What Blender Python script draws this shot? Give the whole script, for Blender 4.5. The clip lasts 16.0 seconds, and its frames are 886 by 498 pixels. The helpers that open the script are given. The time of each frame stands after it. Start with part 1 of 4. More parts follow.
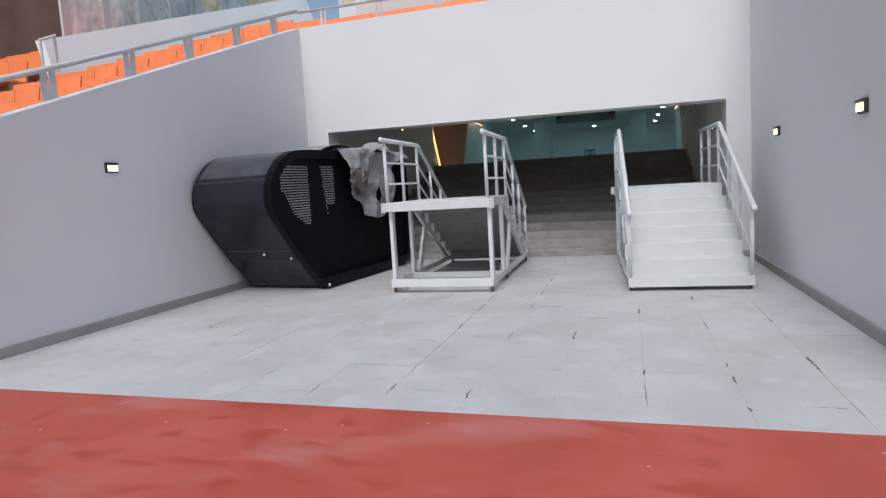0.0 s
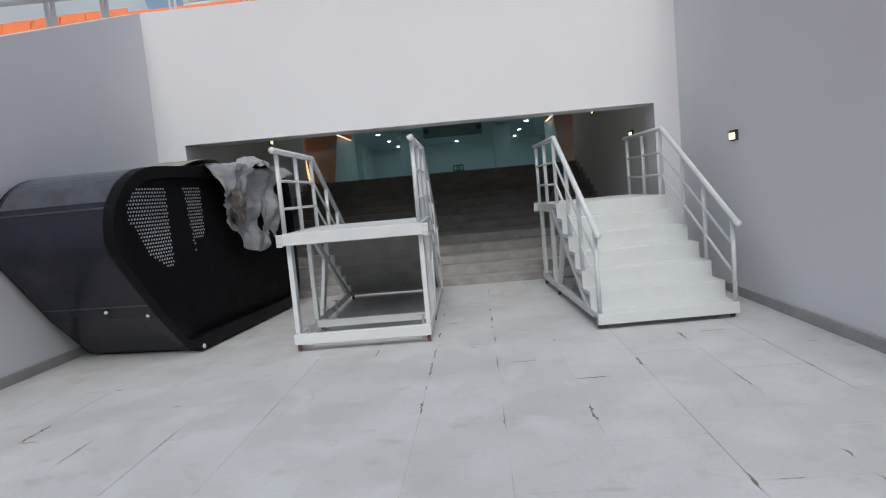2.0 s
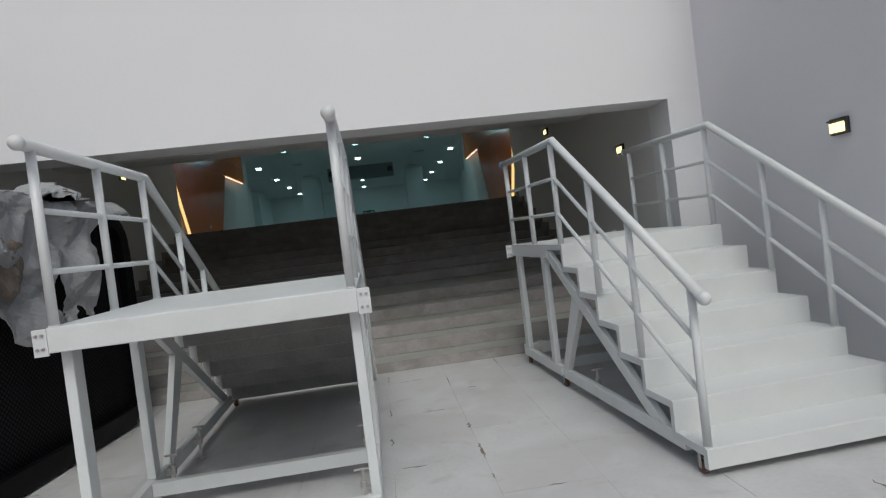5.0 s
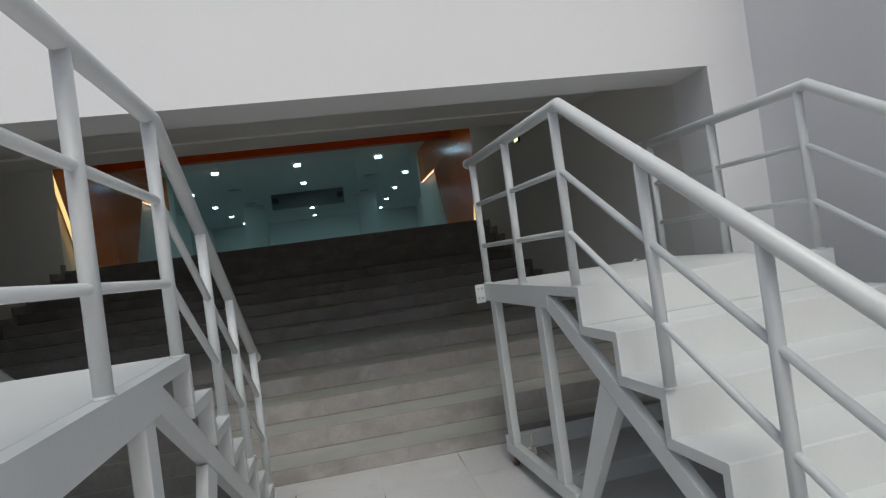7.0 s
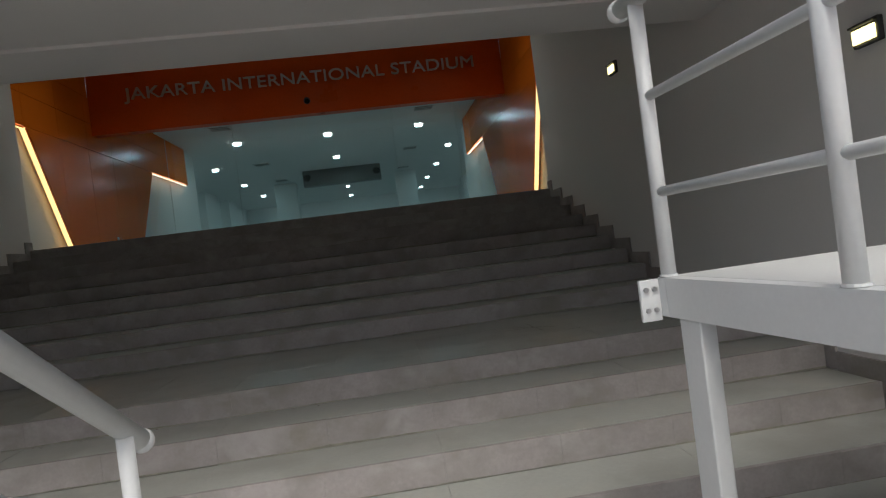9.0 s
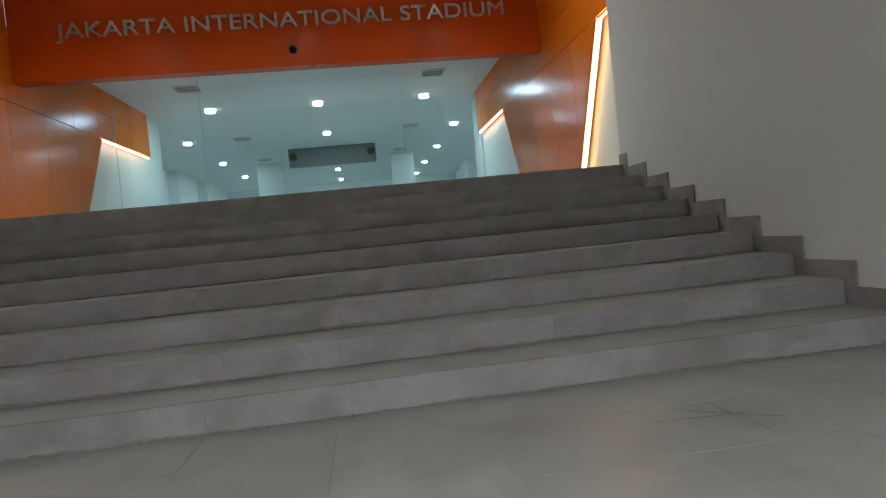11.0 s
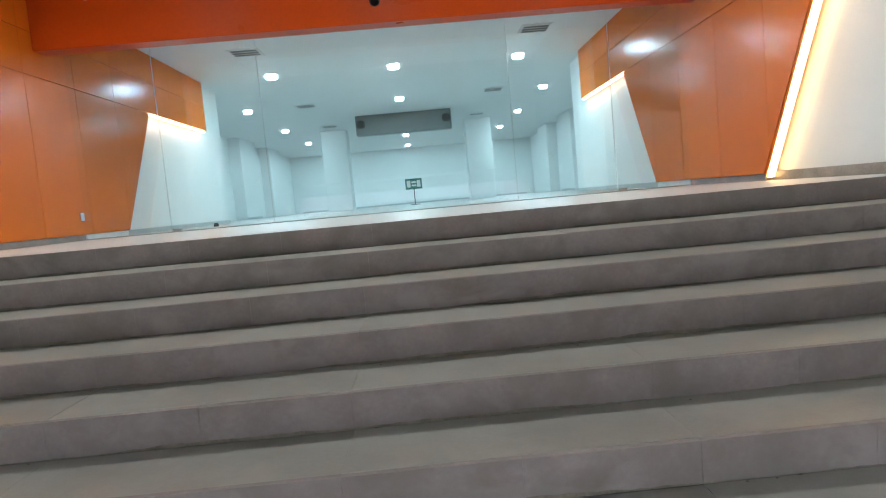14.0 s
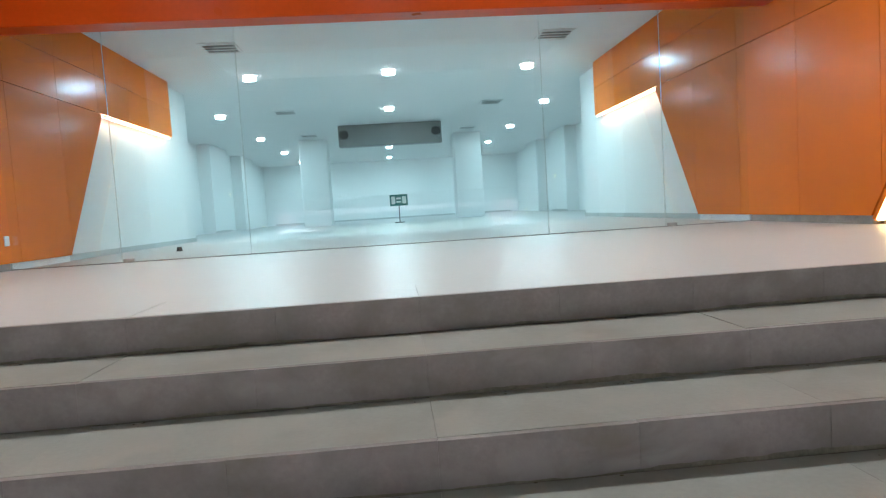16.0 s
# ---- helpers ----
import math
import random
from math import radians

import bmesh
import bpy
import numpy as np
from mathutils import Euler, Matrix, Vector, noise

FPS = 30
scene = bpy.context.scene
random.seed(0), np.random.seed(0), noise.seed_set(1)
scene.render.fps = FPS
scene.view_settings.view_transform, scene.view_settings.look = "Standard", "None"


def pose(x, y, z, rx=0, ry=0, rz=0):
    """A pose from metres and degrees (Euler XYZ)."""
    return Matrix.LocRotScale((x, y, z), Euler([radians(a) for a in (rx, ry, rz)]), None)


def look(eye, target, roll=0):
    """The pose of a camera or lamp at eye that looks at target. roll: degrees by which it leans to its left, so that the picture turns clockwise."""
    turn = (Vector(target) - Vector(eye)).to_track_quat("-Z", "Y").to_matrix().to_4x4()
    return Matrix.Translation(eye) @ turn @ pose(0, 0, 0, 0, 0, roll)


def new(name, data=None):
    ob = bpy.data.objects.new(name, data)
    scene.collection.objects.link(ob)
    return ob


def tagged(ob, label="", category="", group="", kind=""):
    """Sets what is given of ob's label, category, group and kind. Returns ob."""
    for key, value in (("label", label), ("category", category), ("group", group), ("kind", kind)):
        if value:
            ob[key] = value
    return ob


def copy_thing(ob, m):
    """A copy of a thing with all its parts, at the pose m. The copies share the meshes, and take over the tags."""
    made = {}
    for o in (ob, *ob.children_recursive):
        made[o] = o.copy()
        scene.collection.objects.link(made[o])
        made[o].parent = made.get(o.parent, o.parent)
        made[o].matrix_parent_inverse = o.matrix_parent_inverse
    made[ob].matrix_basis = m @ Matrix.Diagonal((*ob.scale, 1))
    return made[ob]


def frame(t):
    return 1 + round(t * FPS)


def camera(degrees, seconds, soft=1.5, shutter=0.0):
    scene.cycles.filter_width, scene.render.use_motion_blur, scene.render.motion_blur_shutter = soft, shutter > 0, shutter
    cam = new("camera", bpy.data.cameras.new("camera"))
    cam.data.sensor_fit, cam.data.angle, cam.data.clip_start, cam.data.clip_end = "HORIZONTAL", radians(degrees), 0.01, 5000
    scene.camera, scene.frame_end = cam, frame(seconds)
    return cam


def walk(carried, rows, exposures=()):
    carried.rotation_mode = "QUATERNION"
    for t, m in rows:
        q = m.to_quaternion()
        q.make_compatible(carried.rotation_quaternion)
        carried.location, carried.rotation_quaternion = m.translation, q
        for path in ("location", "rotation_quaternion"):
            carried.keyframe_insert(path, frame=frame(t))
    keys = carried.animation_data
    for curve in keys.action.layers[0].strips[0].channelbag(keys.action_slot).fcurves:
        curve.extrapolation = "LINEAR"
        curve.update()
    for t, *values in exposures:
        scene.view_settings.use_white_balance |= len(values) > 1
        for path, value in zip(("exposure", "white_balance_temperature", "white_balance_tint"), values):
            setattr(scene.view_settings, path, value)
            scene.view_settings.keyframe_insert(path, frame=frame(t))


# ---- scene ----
cam = camera(71.7, 16.0, soft=1.2)
PATH = [
    (0, (1.432, 0.519, 1.684), (0.85, 2.422, 1.48), -3.4),
    (0.5, (0.968, 0.888, 1.69), (0.504, 2.821, 1.476), -3.8),
    (1, (0.637, 1.304, 1.688), (0.318, 3.264, 1.455), -3.9),
    (1.5, (0.341, 1.869, 1.775), (0.082, 3.84, 1.553), -3.9),
    (2, (0.073, 2.431, 1.795), (-0.047, 4.419, 1.612), -5.1),
    (2.5, (-0.095, 3.025, 1.769), (-0.111, 5.021, 1.639), -6.0),
    (3, (-0.176, 3.613, 1.720), (-0.156, 5.611, 1.634), -6.1),
    (3.5, (-0.302, 4.185, 1.751), (-0.201, 6.180, 1.644), -6.4),
    (4, (-0.418, 4.810, 1.713), (-0.320, 6.807, 1.638), -6.4),
    (4.5, (-0.462, 5.470, 1.721), (-0.321, 7.464, 1.654), -6.6),
    (7, (0.035, 8.698, 1.725), (0.377, 10.668, 1.749), -7.7),
    (7.5, (0.131, 9.383, 1.724), (0.479, 11.353, 1.743), -7.5),
    (8, (0.222, 10.105, 1.709), (0.453, 12.091, 1.755), -7.0),
    (8.5, (0.221, 10.796, 1.700), (0.413, 12.787, 1.710), -8.0),
    (9, (0.198, 11.465, 1.673), (0.408, 13.454, 1.663), -7.3),
    (11.5, (-0.069, 14.937, 1.842), (0.175, 16.921, 1.783), -5.5),
    (12, (-0.086, 15.37, 2.009), (0.062, 17.363, 1.918), -5.4),
    (12.5, (-0.203, 15.761, 2.106), (-0.03, 17.747, 1.947), -5.3),
    (13, (-0.285, 16.145, 2.267), (-0.137, 18.133, 2.110), -4.3),
    (13.5, (-0.415, 16.496, 2.394), (-0.362, 18.49, 2.243), -4.8),
    (14, (-0.562, 16.938, 2.554), (-0.51, 18.93, 2.391), -5.2),
    (14.5, (-0.658, 17.418, 2.586), (-0.606, 19.415, 2.504), -4.6),
    (15, (-0.807, 17.905, 2.603), (-0.766, 19.903, 2.525), -4.8),
    (15.5, (-0.946, 18.273, 2.718), (-0.758, 20.261, 2.596), -4.2),
    (16, (-1.065, 18.663, 2.839), (-0.913, 20.653, 2.707), -3.6),
]
EXPOSURES = [
    (0, 0.18, 6050, 7), (1.5, 0.08, 6100, 6), (4.0, -0.16, 6230, 4.0), (7.5, -0.1, 6300, 4.0), (8.0, -0.2, 6400, 5), (8.5, 0.08, 6500, 6),
    (9.0, 0.48, 6480, 8), (9.6, 0.95, 6450, 8), (11.0, 2.2, 6300, 8), (11.5, 2.62, 6350, 11), (12.5, 3.05, 6250, 11), (13.2, 3.12, 6250, 13),
    (14.5, 3.0, 6250, 14), (16, 3.06, 6230, 14)]
walk(cam, [(t, look(eye, target, roll)) for t, eye, target, roll in PATH], EXPOSURES)

# ---- world, sun, exposure ----
world = bpy.data.worlds.new("overcast_sky")
scene.world = world
world.use_nodes = True
wn, wl = world.node_tree.nodes, world.node_tree.links
wn.clear()
sky = wn.new("ShaderNodeTexSky")
sky.sky_type = "NISHITA"
sky.sun_disc = False
sky.sun_elevation, sky.sun_rotation = radians(51), radians(178)
sky.air_density, sky.dust_density, sky.ozone_density = 1.0, 4.0, 1.0
soft_sky = wn.new("ShaderNodeHueSaturation")
soft_sky.inputs["Saturation"].default_value = 0.85
bg = wn.new("ShaderNodeBackground")
bg.inputs["Strength"].default_value = 0.116
wo = wn.new("ShaderNodeOutputWorld")
wl.new(sky.outputs["Color"], soft_sky.inputs["Color"])
wl.new(soft_sky.outputs["Color"], bg.inputs["Color"])
wl.new(bg.outputs["Background"], wo.inputs["Surface"])

sun_data = bpy.data.lights.new("sun", "SUN")
sun_data.energy, sun_data.angle, sun_data.color = 1.05, radians(25), (1.0, 0.98, 0.96)
sun = new("sun", sun_data)
sun.matrix_world = look((1, -26, 40), (0, 6, 0))


# ---- materials ----
def mat(name, col, rough=0.6, metal=0.0, var=0.12, scale=3.0, fine=40.0, bump=0.1, gloss_var=0.1, stretch=(1, 1, 1), island=0.0,
        stain=None, stain_scale=1.2, stain_cut=(0.52, 0.66), alpha_sub=0.0, spec=0.5):
    """A surface whose colour drifts at two scales, with fine relief, uneven gloss and, if given, stains of a second colour."""
    m = bpy.data.materials.new(name)
    m.use_nodes = True
    n, l = m.node_tree.nodes, m.node_tree.links
    b = n["Principled BSDF"]
    b.inputs["Metallic"].default_value = metal
    b.inputs["Specular IOR Level"].default_value = spec
    tc = n.new("ShaderNodeNewGeometry")
    mp = n.new("ShaderNodeMapping")
    mp.inputs["Scale"].default_value = stretch
    l.new(tc.outputs["Position"], mp.inputs["Vector"])

    def nz(s, detail=4.0):
        t = n.new("ShaderNodeTexNoise")
        t.inputs["Scale"].default_value, t.inputs["Detail"].default_value = s, detail
        l.new(mp.outputs["Vector"], t.inputs["Vector"])
        return t.outputs["Fac"]

    def ramp(src, lo, hi, a=0.0, c=1.0):
        r = n.new("ShaderNodeMapRange")
        r.inputs["From Min"].default_value, r.inputs["From Max"].default_value = lo, hi
        r.inputs["To Min"].default_value, r.inputs["To Max"].default_value = a, c
        l.new(src, r.inputs["Value"])
        return r.outputs["Result"]

    big, small = nz(scale), nz(fine, 6.0)
    add = n.new("ShaderNodeMath")
    add.operation = "ADD"
    l.new(ramp(big, 0.3, 0.7, -var, var), add.inputs[0])
    l.new(ramp(small, 0.3, 0.7, -var * 0.6, var * 0.6), add.inputs[1])
    last = add.outputs[0]
    if island:
        oi = n.new("ShaderNodeObjectInfo")
        a2 = n.new("ShaderNodeMath")
        a2.operation = "ADD"
        l.new(ramp(oi.outputs["Random"], 0, 1, -island, island), a2.inputs[0])
        l.new(last, a2.inputs[1])
        last = a2.outputs[0]
    one = n.new("ShaderNodeMath")
    one.operation = "ADD"
    one.inputs[1].default_value = 1.0
    l.new(last, one.inputs[0])
    vm = n.new("ShaderNodeVectorMath")
    vm.operation = "SCALE"
    vm.inputs[0].default_value = col
    l.new(one.outputs[0], vm.inputs["Scale"])
    out = vm.outputs["Vector"]
    if stain:
        mx = n.new("ShaderNodeMix")
        mx.data_type = "RGBA"
        l.new(ramp(nz(stain_scale, 8.0), *stain_cut), mx.inputs["Factor"])
        l.new(out, mx.inputs["A"])
        mx.inputs["B"].default_value = (*stain, 1)
        out = mx.outputs["Result"]
    l.new(out, b.inputs["Base Color"])
    l.new(ramp(big, 0.3, 0.7, max(0.02, rough - gloss_var), min(1.0, rough + gloss_var)), b.inputs["Roughness"])
    if bump:
        bp = n.new("ShaderNodeBump")
        bp.inputs["Strength"].default_value, bp.inputs["Distance"].default_value = bump, 0.01
        l.new(small, bp.inputs["Height"])
        l.new(bp.outputs["Normal"], b.inputs["Normal"])
    return m


def glow(name, col, power):
    m = bpy.data.materials.new(name)
    m.use_nodes = True
    b = m.node_tree.nodes["Principled BSDF"]
    b.inputs["Base Color"].default_value = (*col, 1)
    b.inputs["Emission Color"].default_value = (*col, 1)
    b.inputs["Emission Strength"].default_value = power
    return m


def glass(name, col, rough=0.0):
    m = bpy.data.materials.new(name)
    m.use_nodes = True
    b = m.node_tree.nodes["Principled BSDF"]
    b.inputs["Base Color"].default_value = (*col, 1)
    b.inputs["Transmission Weight"].default_value = 1.0
    b.inputs["Roughness"].default_value = rough
    b.inputs["IOR"].default_value = 1.45
    return m


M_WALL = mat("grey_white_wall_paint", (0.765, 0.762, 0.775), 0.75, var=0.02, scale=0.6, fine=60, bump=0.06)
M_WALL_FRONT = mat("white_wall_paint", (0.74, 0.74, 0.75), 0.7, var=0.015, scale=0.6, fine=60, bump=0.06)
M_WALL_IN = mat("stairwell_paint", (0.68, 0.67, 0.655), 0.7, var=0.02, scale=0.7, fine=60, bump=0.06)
M_KERB = mat("grey_kerb_paint", (0.35, 0.34, 0.33), 0.7, var=0.12, scale=3, fine=50, bump=0.15)
M_TILE = mat("pale_stone_tile", (0.545, 0.545, 0.545), 0.55, var=0.07, scale=2.2, fine=28, bump=0.08, island=0.035,
             stain=(0.44, 0.425, 0.415), stain_scale=1.1, stain_cut=(0.47, 0.78))
M_JOINT = mat("dirty_joint", (0.53, 0.52, 0.515), 0.9, var=0.4, scale=2.5, fine=25, bump=0.2, stain=(0.11, 0.095, 0.085), stain_scale=1.3, stain_cut=(0.52, 0.61))
M_DIRT_SHADE = mat("stair_dirt", (0.225, 0.215, 0.175), 0.9, var=0.25, scale=9, fine=70)
M_SMEAR = mat("faded_floor_scuff", (0.24, 0.235, 0.20), 0.8, var=0.3, scale=8, fine=60)
M_GRIME = mat("black_brown_grime", (0.205, 0.18, 0.155), 0.9, var=0.4, scale=6, fine=60)
M_MOSS = mat("brown_green_moss", (0.15, 0.14, 0.09), 0.95, var=0.5, scale=30, fine=90)
M_BED = mat("stair_mortar", (0.22, 0.21, 0.20), 0.9, var=0.2, scale=3, fine=30)
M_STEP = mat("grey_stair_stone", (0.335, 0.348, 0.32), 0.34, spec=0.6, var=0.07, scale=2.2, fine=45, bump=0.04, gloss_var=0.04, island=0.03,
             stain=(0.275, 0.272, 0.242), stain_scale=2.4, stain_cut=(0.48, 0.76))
# stone of the treads, set darker to stand for shade on upright faces
M_RISER = mat("grey_riser_shaded", (0.312, 0.288, 0.282), 0.65, var=0.11, scale=2.2, fine=45, bump=0.1, island=0.04,
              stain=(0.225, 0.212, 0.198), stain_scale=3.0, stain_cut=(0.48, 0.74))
M_TRACK = mat("red_track_rubber", (0.475, 0.088, 0.056), 0.62, var=0.10, scale=0.9, fine=90, bump=0.3, gloss_var=0.12,
              stain=(0.50, 0.135, 0.10), stain_scale=0.9, stain_cut=(0.50, 0.80))


def add_patches(m, col, scale, cut, stretch, rough=None, cells=False):
    """Lays patches of a second colour, and of another gloss if given, over a material."""
    n, l = m.node_tree.nodes, m.node_tree.links
    b = n["Principled BSDF"]
    g = n.new("ShaderNodeNewGeometry")
    mp = n.new("ShaderNodeMapping")
    mp.inputs["Scale"].default_value = stretch
    l.new(g.outputs["Position"], mp.inputs["Vector"])
    if cells:
        t = n.new("ShaderNodeTexVoronoi")
        t.voronoi_dimensions = "2D"
        t.inputs["Scale"].default_value = scale
        src = t.outputs["Distance"]
    else:
        t = n.new("ShaderNodeTexNoise")
        t.inputs["Scale"].default_value, t.inputs["Detail"].default_value, t.inputs["Distortion"].default_value = scale, 5.0, 0.4
        src = t.outputs["Fac"]
    l.new(mp.outputs["Vector"], t.inputs["Vector"])
    r = n.new("ShaderNodeMapRange")
    r.inputs["From Min"].default_value, r.inputs["From Max"].default_value = cut
    l.new(src, r.inputs["Value"])
    mx = n.new("ShaderNodeMix")
    mx.data_type = "RGBA"
    l.new(r.outputs["Result"], mx.inputs["Factor"])
    l.new(b.inputs["Base Color"].links[0].from_socket, mx.inputs["A"])
    mx.inputs["B"].default_value = (*col, 1)
    l.new(mx.outputs["Result"], b.inputs["Base Color"])
    if rough is not None:
        mr = n.new("ShaderNodeMix")
        l.new(r.outputs["Result"], mr.inputs["Factor"])
        l.new(b.inputs["Roughness"].links[0].from_socket, mr.inputs["A"])
        mr.inputs["B"].default_value = rough
        l.new(mr.outputs["Result"], b.inputs["Roughness"])


add_patches(M_TILE, (0.495, 0.488, 0.482), 0.8, (0.50, 0.66), (1, 1, 1))
add_patches(M_TILE, (0.578, 0.578, 0.583), 2.1, (0.52, 0.70), (1, 0.8, 1))
add_patches(M_TILE, (0.45, 0.43, 0.41), 3.2, (0.60, 0.78), (1, 1.4, 1))
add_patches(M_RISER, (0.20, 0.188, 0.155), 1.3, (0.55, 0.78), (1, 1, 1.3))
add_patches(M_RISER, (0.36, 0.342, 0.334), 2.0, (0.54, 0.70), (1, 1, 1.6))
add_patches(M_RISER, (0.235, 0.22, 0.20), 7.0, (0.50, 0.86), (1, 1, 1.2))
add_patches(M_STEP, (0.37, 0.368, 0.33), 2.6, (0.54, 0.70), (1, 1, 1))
add_patches(M_TRACK, (0.43, 0.062, 0.032), 4.0, (0.54, 0.64), (0.8, 1.2, 1.0), 0.42)
add_patches(M_TRACK, (0.53, 0.19, 0.165), 1.1, (0.54, 0.76), (0.6, 1.6, 1))
add_patches(M_TRACK, (0.66, 0.42, 0.40), 0.9, (0.013, 0.008), (1, 1.3, 1), None, True)
M_GROUND = mat("grass_field", (0.06, 0.11, 0.035), 0.9, var=0.3, scale=0.4, fine=20, bump=0.3)
M_WHITE = mat("white_steel_paint", (0.64, 0.66, 0.655), 0.38, var=0.03, scale=3, fine=60, bump=0.03, stain=(0.55, 0.55, 0.53), stain_scale=2.5, stain_cut=(0.6, 0.85))
M_DECK = mat("white_deck_paint", (0.62, 0.635, 0.625), 0.5, var=0.03, scale=3, fine=80, bump=0.08, stain=(0.60, 0.59, 0.56), stain_scale=2.0, stain_cut=(0.55, 0.85))
# darker than the deck paint to stand for shade under the stairs
M_UNDER_SHADE = mat("grey_shade_sheet", (0.30, 0.30, 0.285), 0.6, var=0.15, scale=3, fine=40)
M_STEEL = mat("galvanised_steel", (0.45, 0.45, 0.45), 0.45, 0.9, var=0.15, scale=8, fine=60)
M_JACK = mat("dirty_steel_jack", (0.50, 0.49, 0.46), 0.5, 0.3, var=0.25, scale=10, fine=60)
M_WHEEL = mat("rusty_castor_rubber", (0.16, 0.08, 0.06), 0.7, var=0.3, scale=20, fine=80)
M_BLACK = mat("black_metal_paint", (0.006, 0.006, 0.007), 0.42, spec=0.09, var=0.35, scale=2, fine=60, bump=0.08, stain=(0.022, 0.021, 0.021), stain_scale=2.2, stain_cut=(0.58, 0.8))
M_SHELL = mat("dark_grey_shell", (0.018, 0.019, 0.028), 0.17, spec=0.25, var=0.2, scale=1.6, fine=50, bump=0.03, gloss_var=0.05, stain=(0.034, 0.034, 0.046), stain_scale=1.7, stain_cut=(0.55, 0.8))
M_DUST_SHEEN = mat("dusty_sheen_band", (0.055, 0.060, 0.072), 0.17, spec=0.5, var=0.2, scale=2.5, fine=40, bump=0.02, gloss_var=0.05, stain=(0.085, 0.088, 0.10), stain_scale=2.0, stain_cut=(0.5, 0.8))
M_PERF = mat("black_perforated_sheet", (0.005, 0.005, 0.006), 0.5, var=0.3, spec=0.06)
pn, pl = M_PERF.node_tree.nodes, M_PERF.node_tree.links
own = pn.new("ShaderNodeTexCoord")
flat = pn.new("ShaderNodeMapping")
flat.inputs["Rotation"].default_value = (radians(45), 0, 0)
turned = pn.new("ShaderNodeSeparateXYZ")
plane = pn.new("ShaderNodeCombineXYZ")
dots = pn.new("ShaderNodeTexVoronoi")
dots.voronoi_dimensions = "2D"
dots.inputs["Scale"].default_value, dots.inputs["Randomness"].default_value = 28.0, 0.0
pit = pn.new("ShaderNodeMapRange")
pit.inputs["From Min"].default_value, pit.inputs["From Max"].default_value = 0.26, 0.33
pit.inputs["To Min"].default_value, pit.inputs["To Max"].default_value = 1.0, 0.0
hole = pn.new("ShaderNodeMix")
hole.data_type = "RGBA"
hole.inputs["B"].default_value = (0.022, 0.020, 0.022, 1)
pb = pn.new("ShaderNodeBump")
pb.invert = True
pb.inputs["Strength"].default_value, pb.inputs["Distance"].default_value = 0.6, 0.004
pl.new(own.outputs["Object"], flat.inputs["Vector"])
pl.new(flat.outputs["Vector"], turned.inputs["Vector"])
pl.new(turned.outputs["Y"], plane.inputs["X"])
pl.new(turned.outputs["Z"], plane.inputs["Y"])
pl.new(plane.outputs["Vector"], dots.inputs["Vector"])
pl.new(dots.outputs["Distance"], pit.inputs["Value"])
pl.new(pit.outputs["Result"], pb.inputs["Height"])
pl.new(pit.outputs["Result"], hole.inputs["Factor"])
pl.new(pn["Principled BSDF"].inputs["Base Color"].links[0].from_socket, hole.inputs["A"])
pl.new(hole.outputs["Result"], pn["Principled BSDF"].inputs["Base Color"])
pl.new(pb.outputs["Normal"], pn["Principled BSDF"].inputs["Normal"])
M_HOLE_LIGHT = mat("pale_hole_light", (0.50, 0.51, 0.53), 0.6, var=0.2, scale=3)
M_PLASTIC = mat("grey_plastic_sheet", (0.27, 0.273, 0.275), 0.4, var=0.14, scale=6, fine=40, bump=0.1)
M_SCRAP = mat("brown_dirty_film", (0.15, 0.12, 0.095), 0.6, var=0.3, scale=6, fine=50, bump=0.15)
M_CLOTH = mat("brown_dusty_cloth", (0.30, 0.26, 0.22), 0.85, var=0.25, scale=5, fine=60, bump=0.2)
M_WOOD = mat("orange_wood_veneer", (0.765, 0.178, 0.011), 0.215, spec=0.15, var=0.008, scale=1.2, fine=14, bump=0.0, gloss_var=0.006, stretch=(2.5, 2.5, 0.35), island=0.03)
M_HEADER = mat("orange_header_lacquer", (0.60, 0.078, 0.006), 0.36, spec=0.16, var=0.06, scale=1.0, fine=20, bump=0.02)
M_LETTER = mat("brushed_steel_letters", (0.62, 0.60, 0.57), 0.33, 1.0, var=0.08, scale=10, fine=80, bump=0.02, gloss_var=0.03)
M_LOBBY = mat("white_polished_floor", (0.48, 0.48, 0.475), 0.42, gloss_var=0.02, var=0.03, scale=1.0, fine=30, bump=0.01)
M_CEIL = mat("white_ceiling_paint", (0.78, 0.79, 0.79), 0.8, var=0.015, scale=0.8, fine=60, bump=0.03)
M_PARAPET = mat("cool_white_parapet_paint", (0.84, 0.88, 0.89), 0.7, var=0.04, scale=0.6, fine=40, bump=0.05)
M_INNER = mat("white_lobby_paint", (0.80, 0.825, 0.825), 0.6, var=0.02, scale=0.8, fine=60, bump=0.03)
M_PLINTH = mat("brown_stone_plinth", (0.30, 0.26, 0.23), 0.6, var=0.2, scale=5, fine=50)
M_SKIRT = mat("grey_baseboard", (0.50, 0.53, 0.53), 0.5, var=0.06)
M_DARK = mat("dark_lamp_housing", (0.035, 0.035, 0.035), 0.5, var=0.2)
M_GREYBOX = mat("grey_ceiling_unit", (0.20, 0.22, 0.22), 0.38, var=0.08, gloss_var=0.05)
M_TEAL = mat("teal_sign_board", (0.03, 0.16, 0.14), 0.4, var=0.1)
M_PALE = mat("pale_sign_bars", (0.7, 0.75, 0.72), 0.5, var=0.03)
M_SEAT = mat("orange_plastic_seat", (0.90, 0.255, 0.085), 0.45, var=0.06, scale=2, fine=40, island=0.05)
M_TERRACE = mat("grey_concrete_terrace", (0.42, 0.42, 0.42), 0.8, var=0.1)
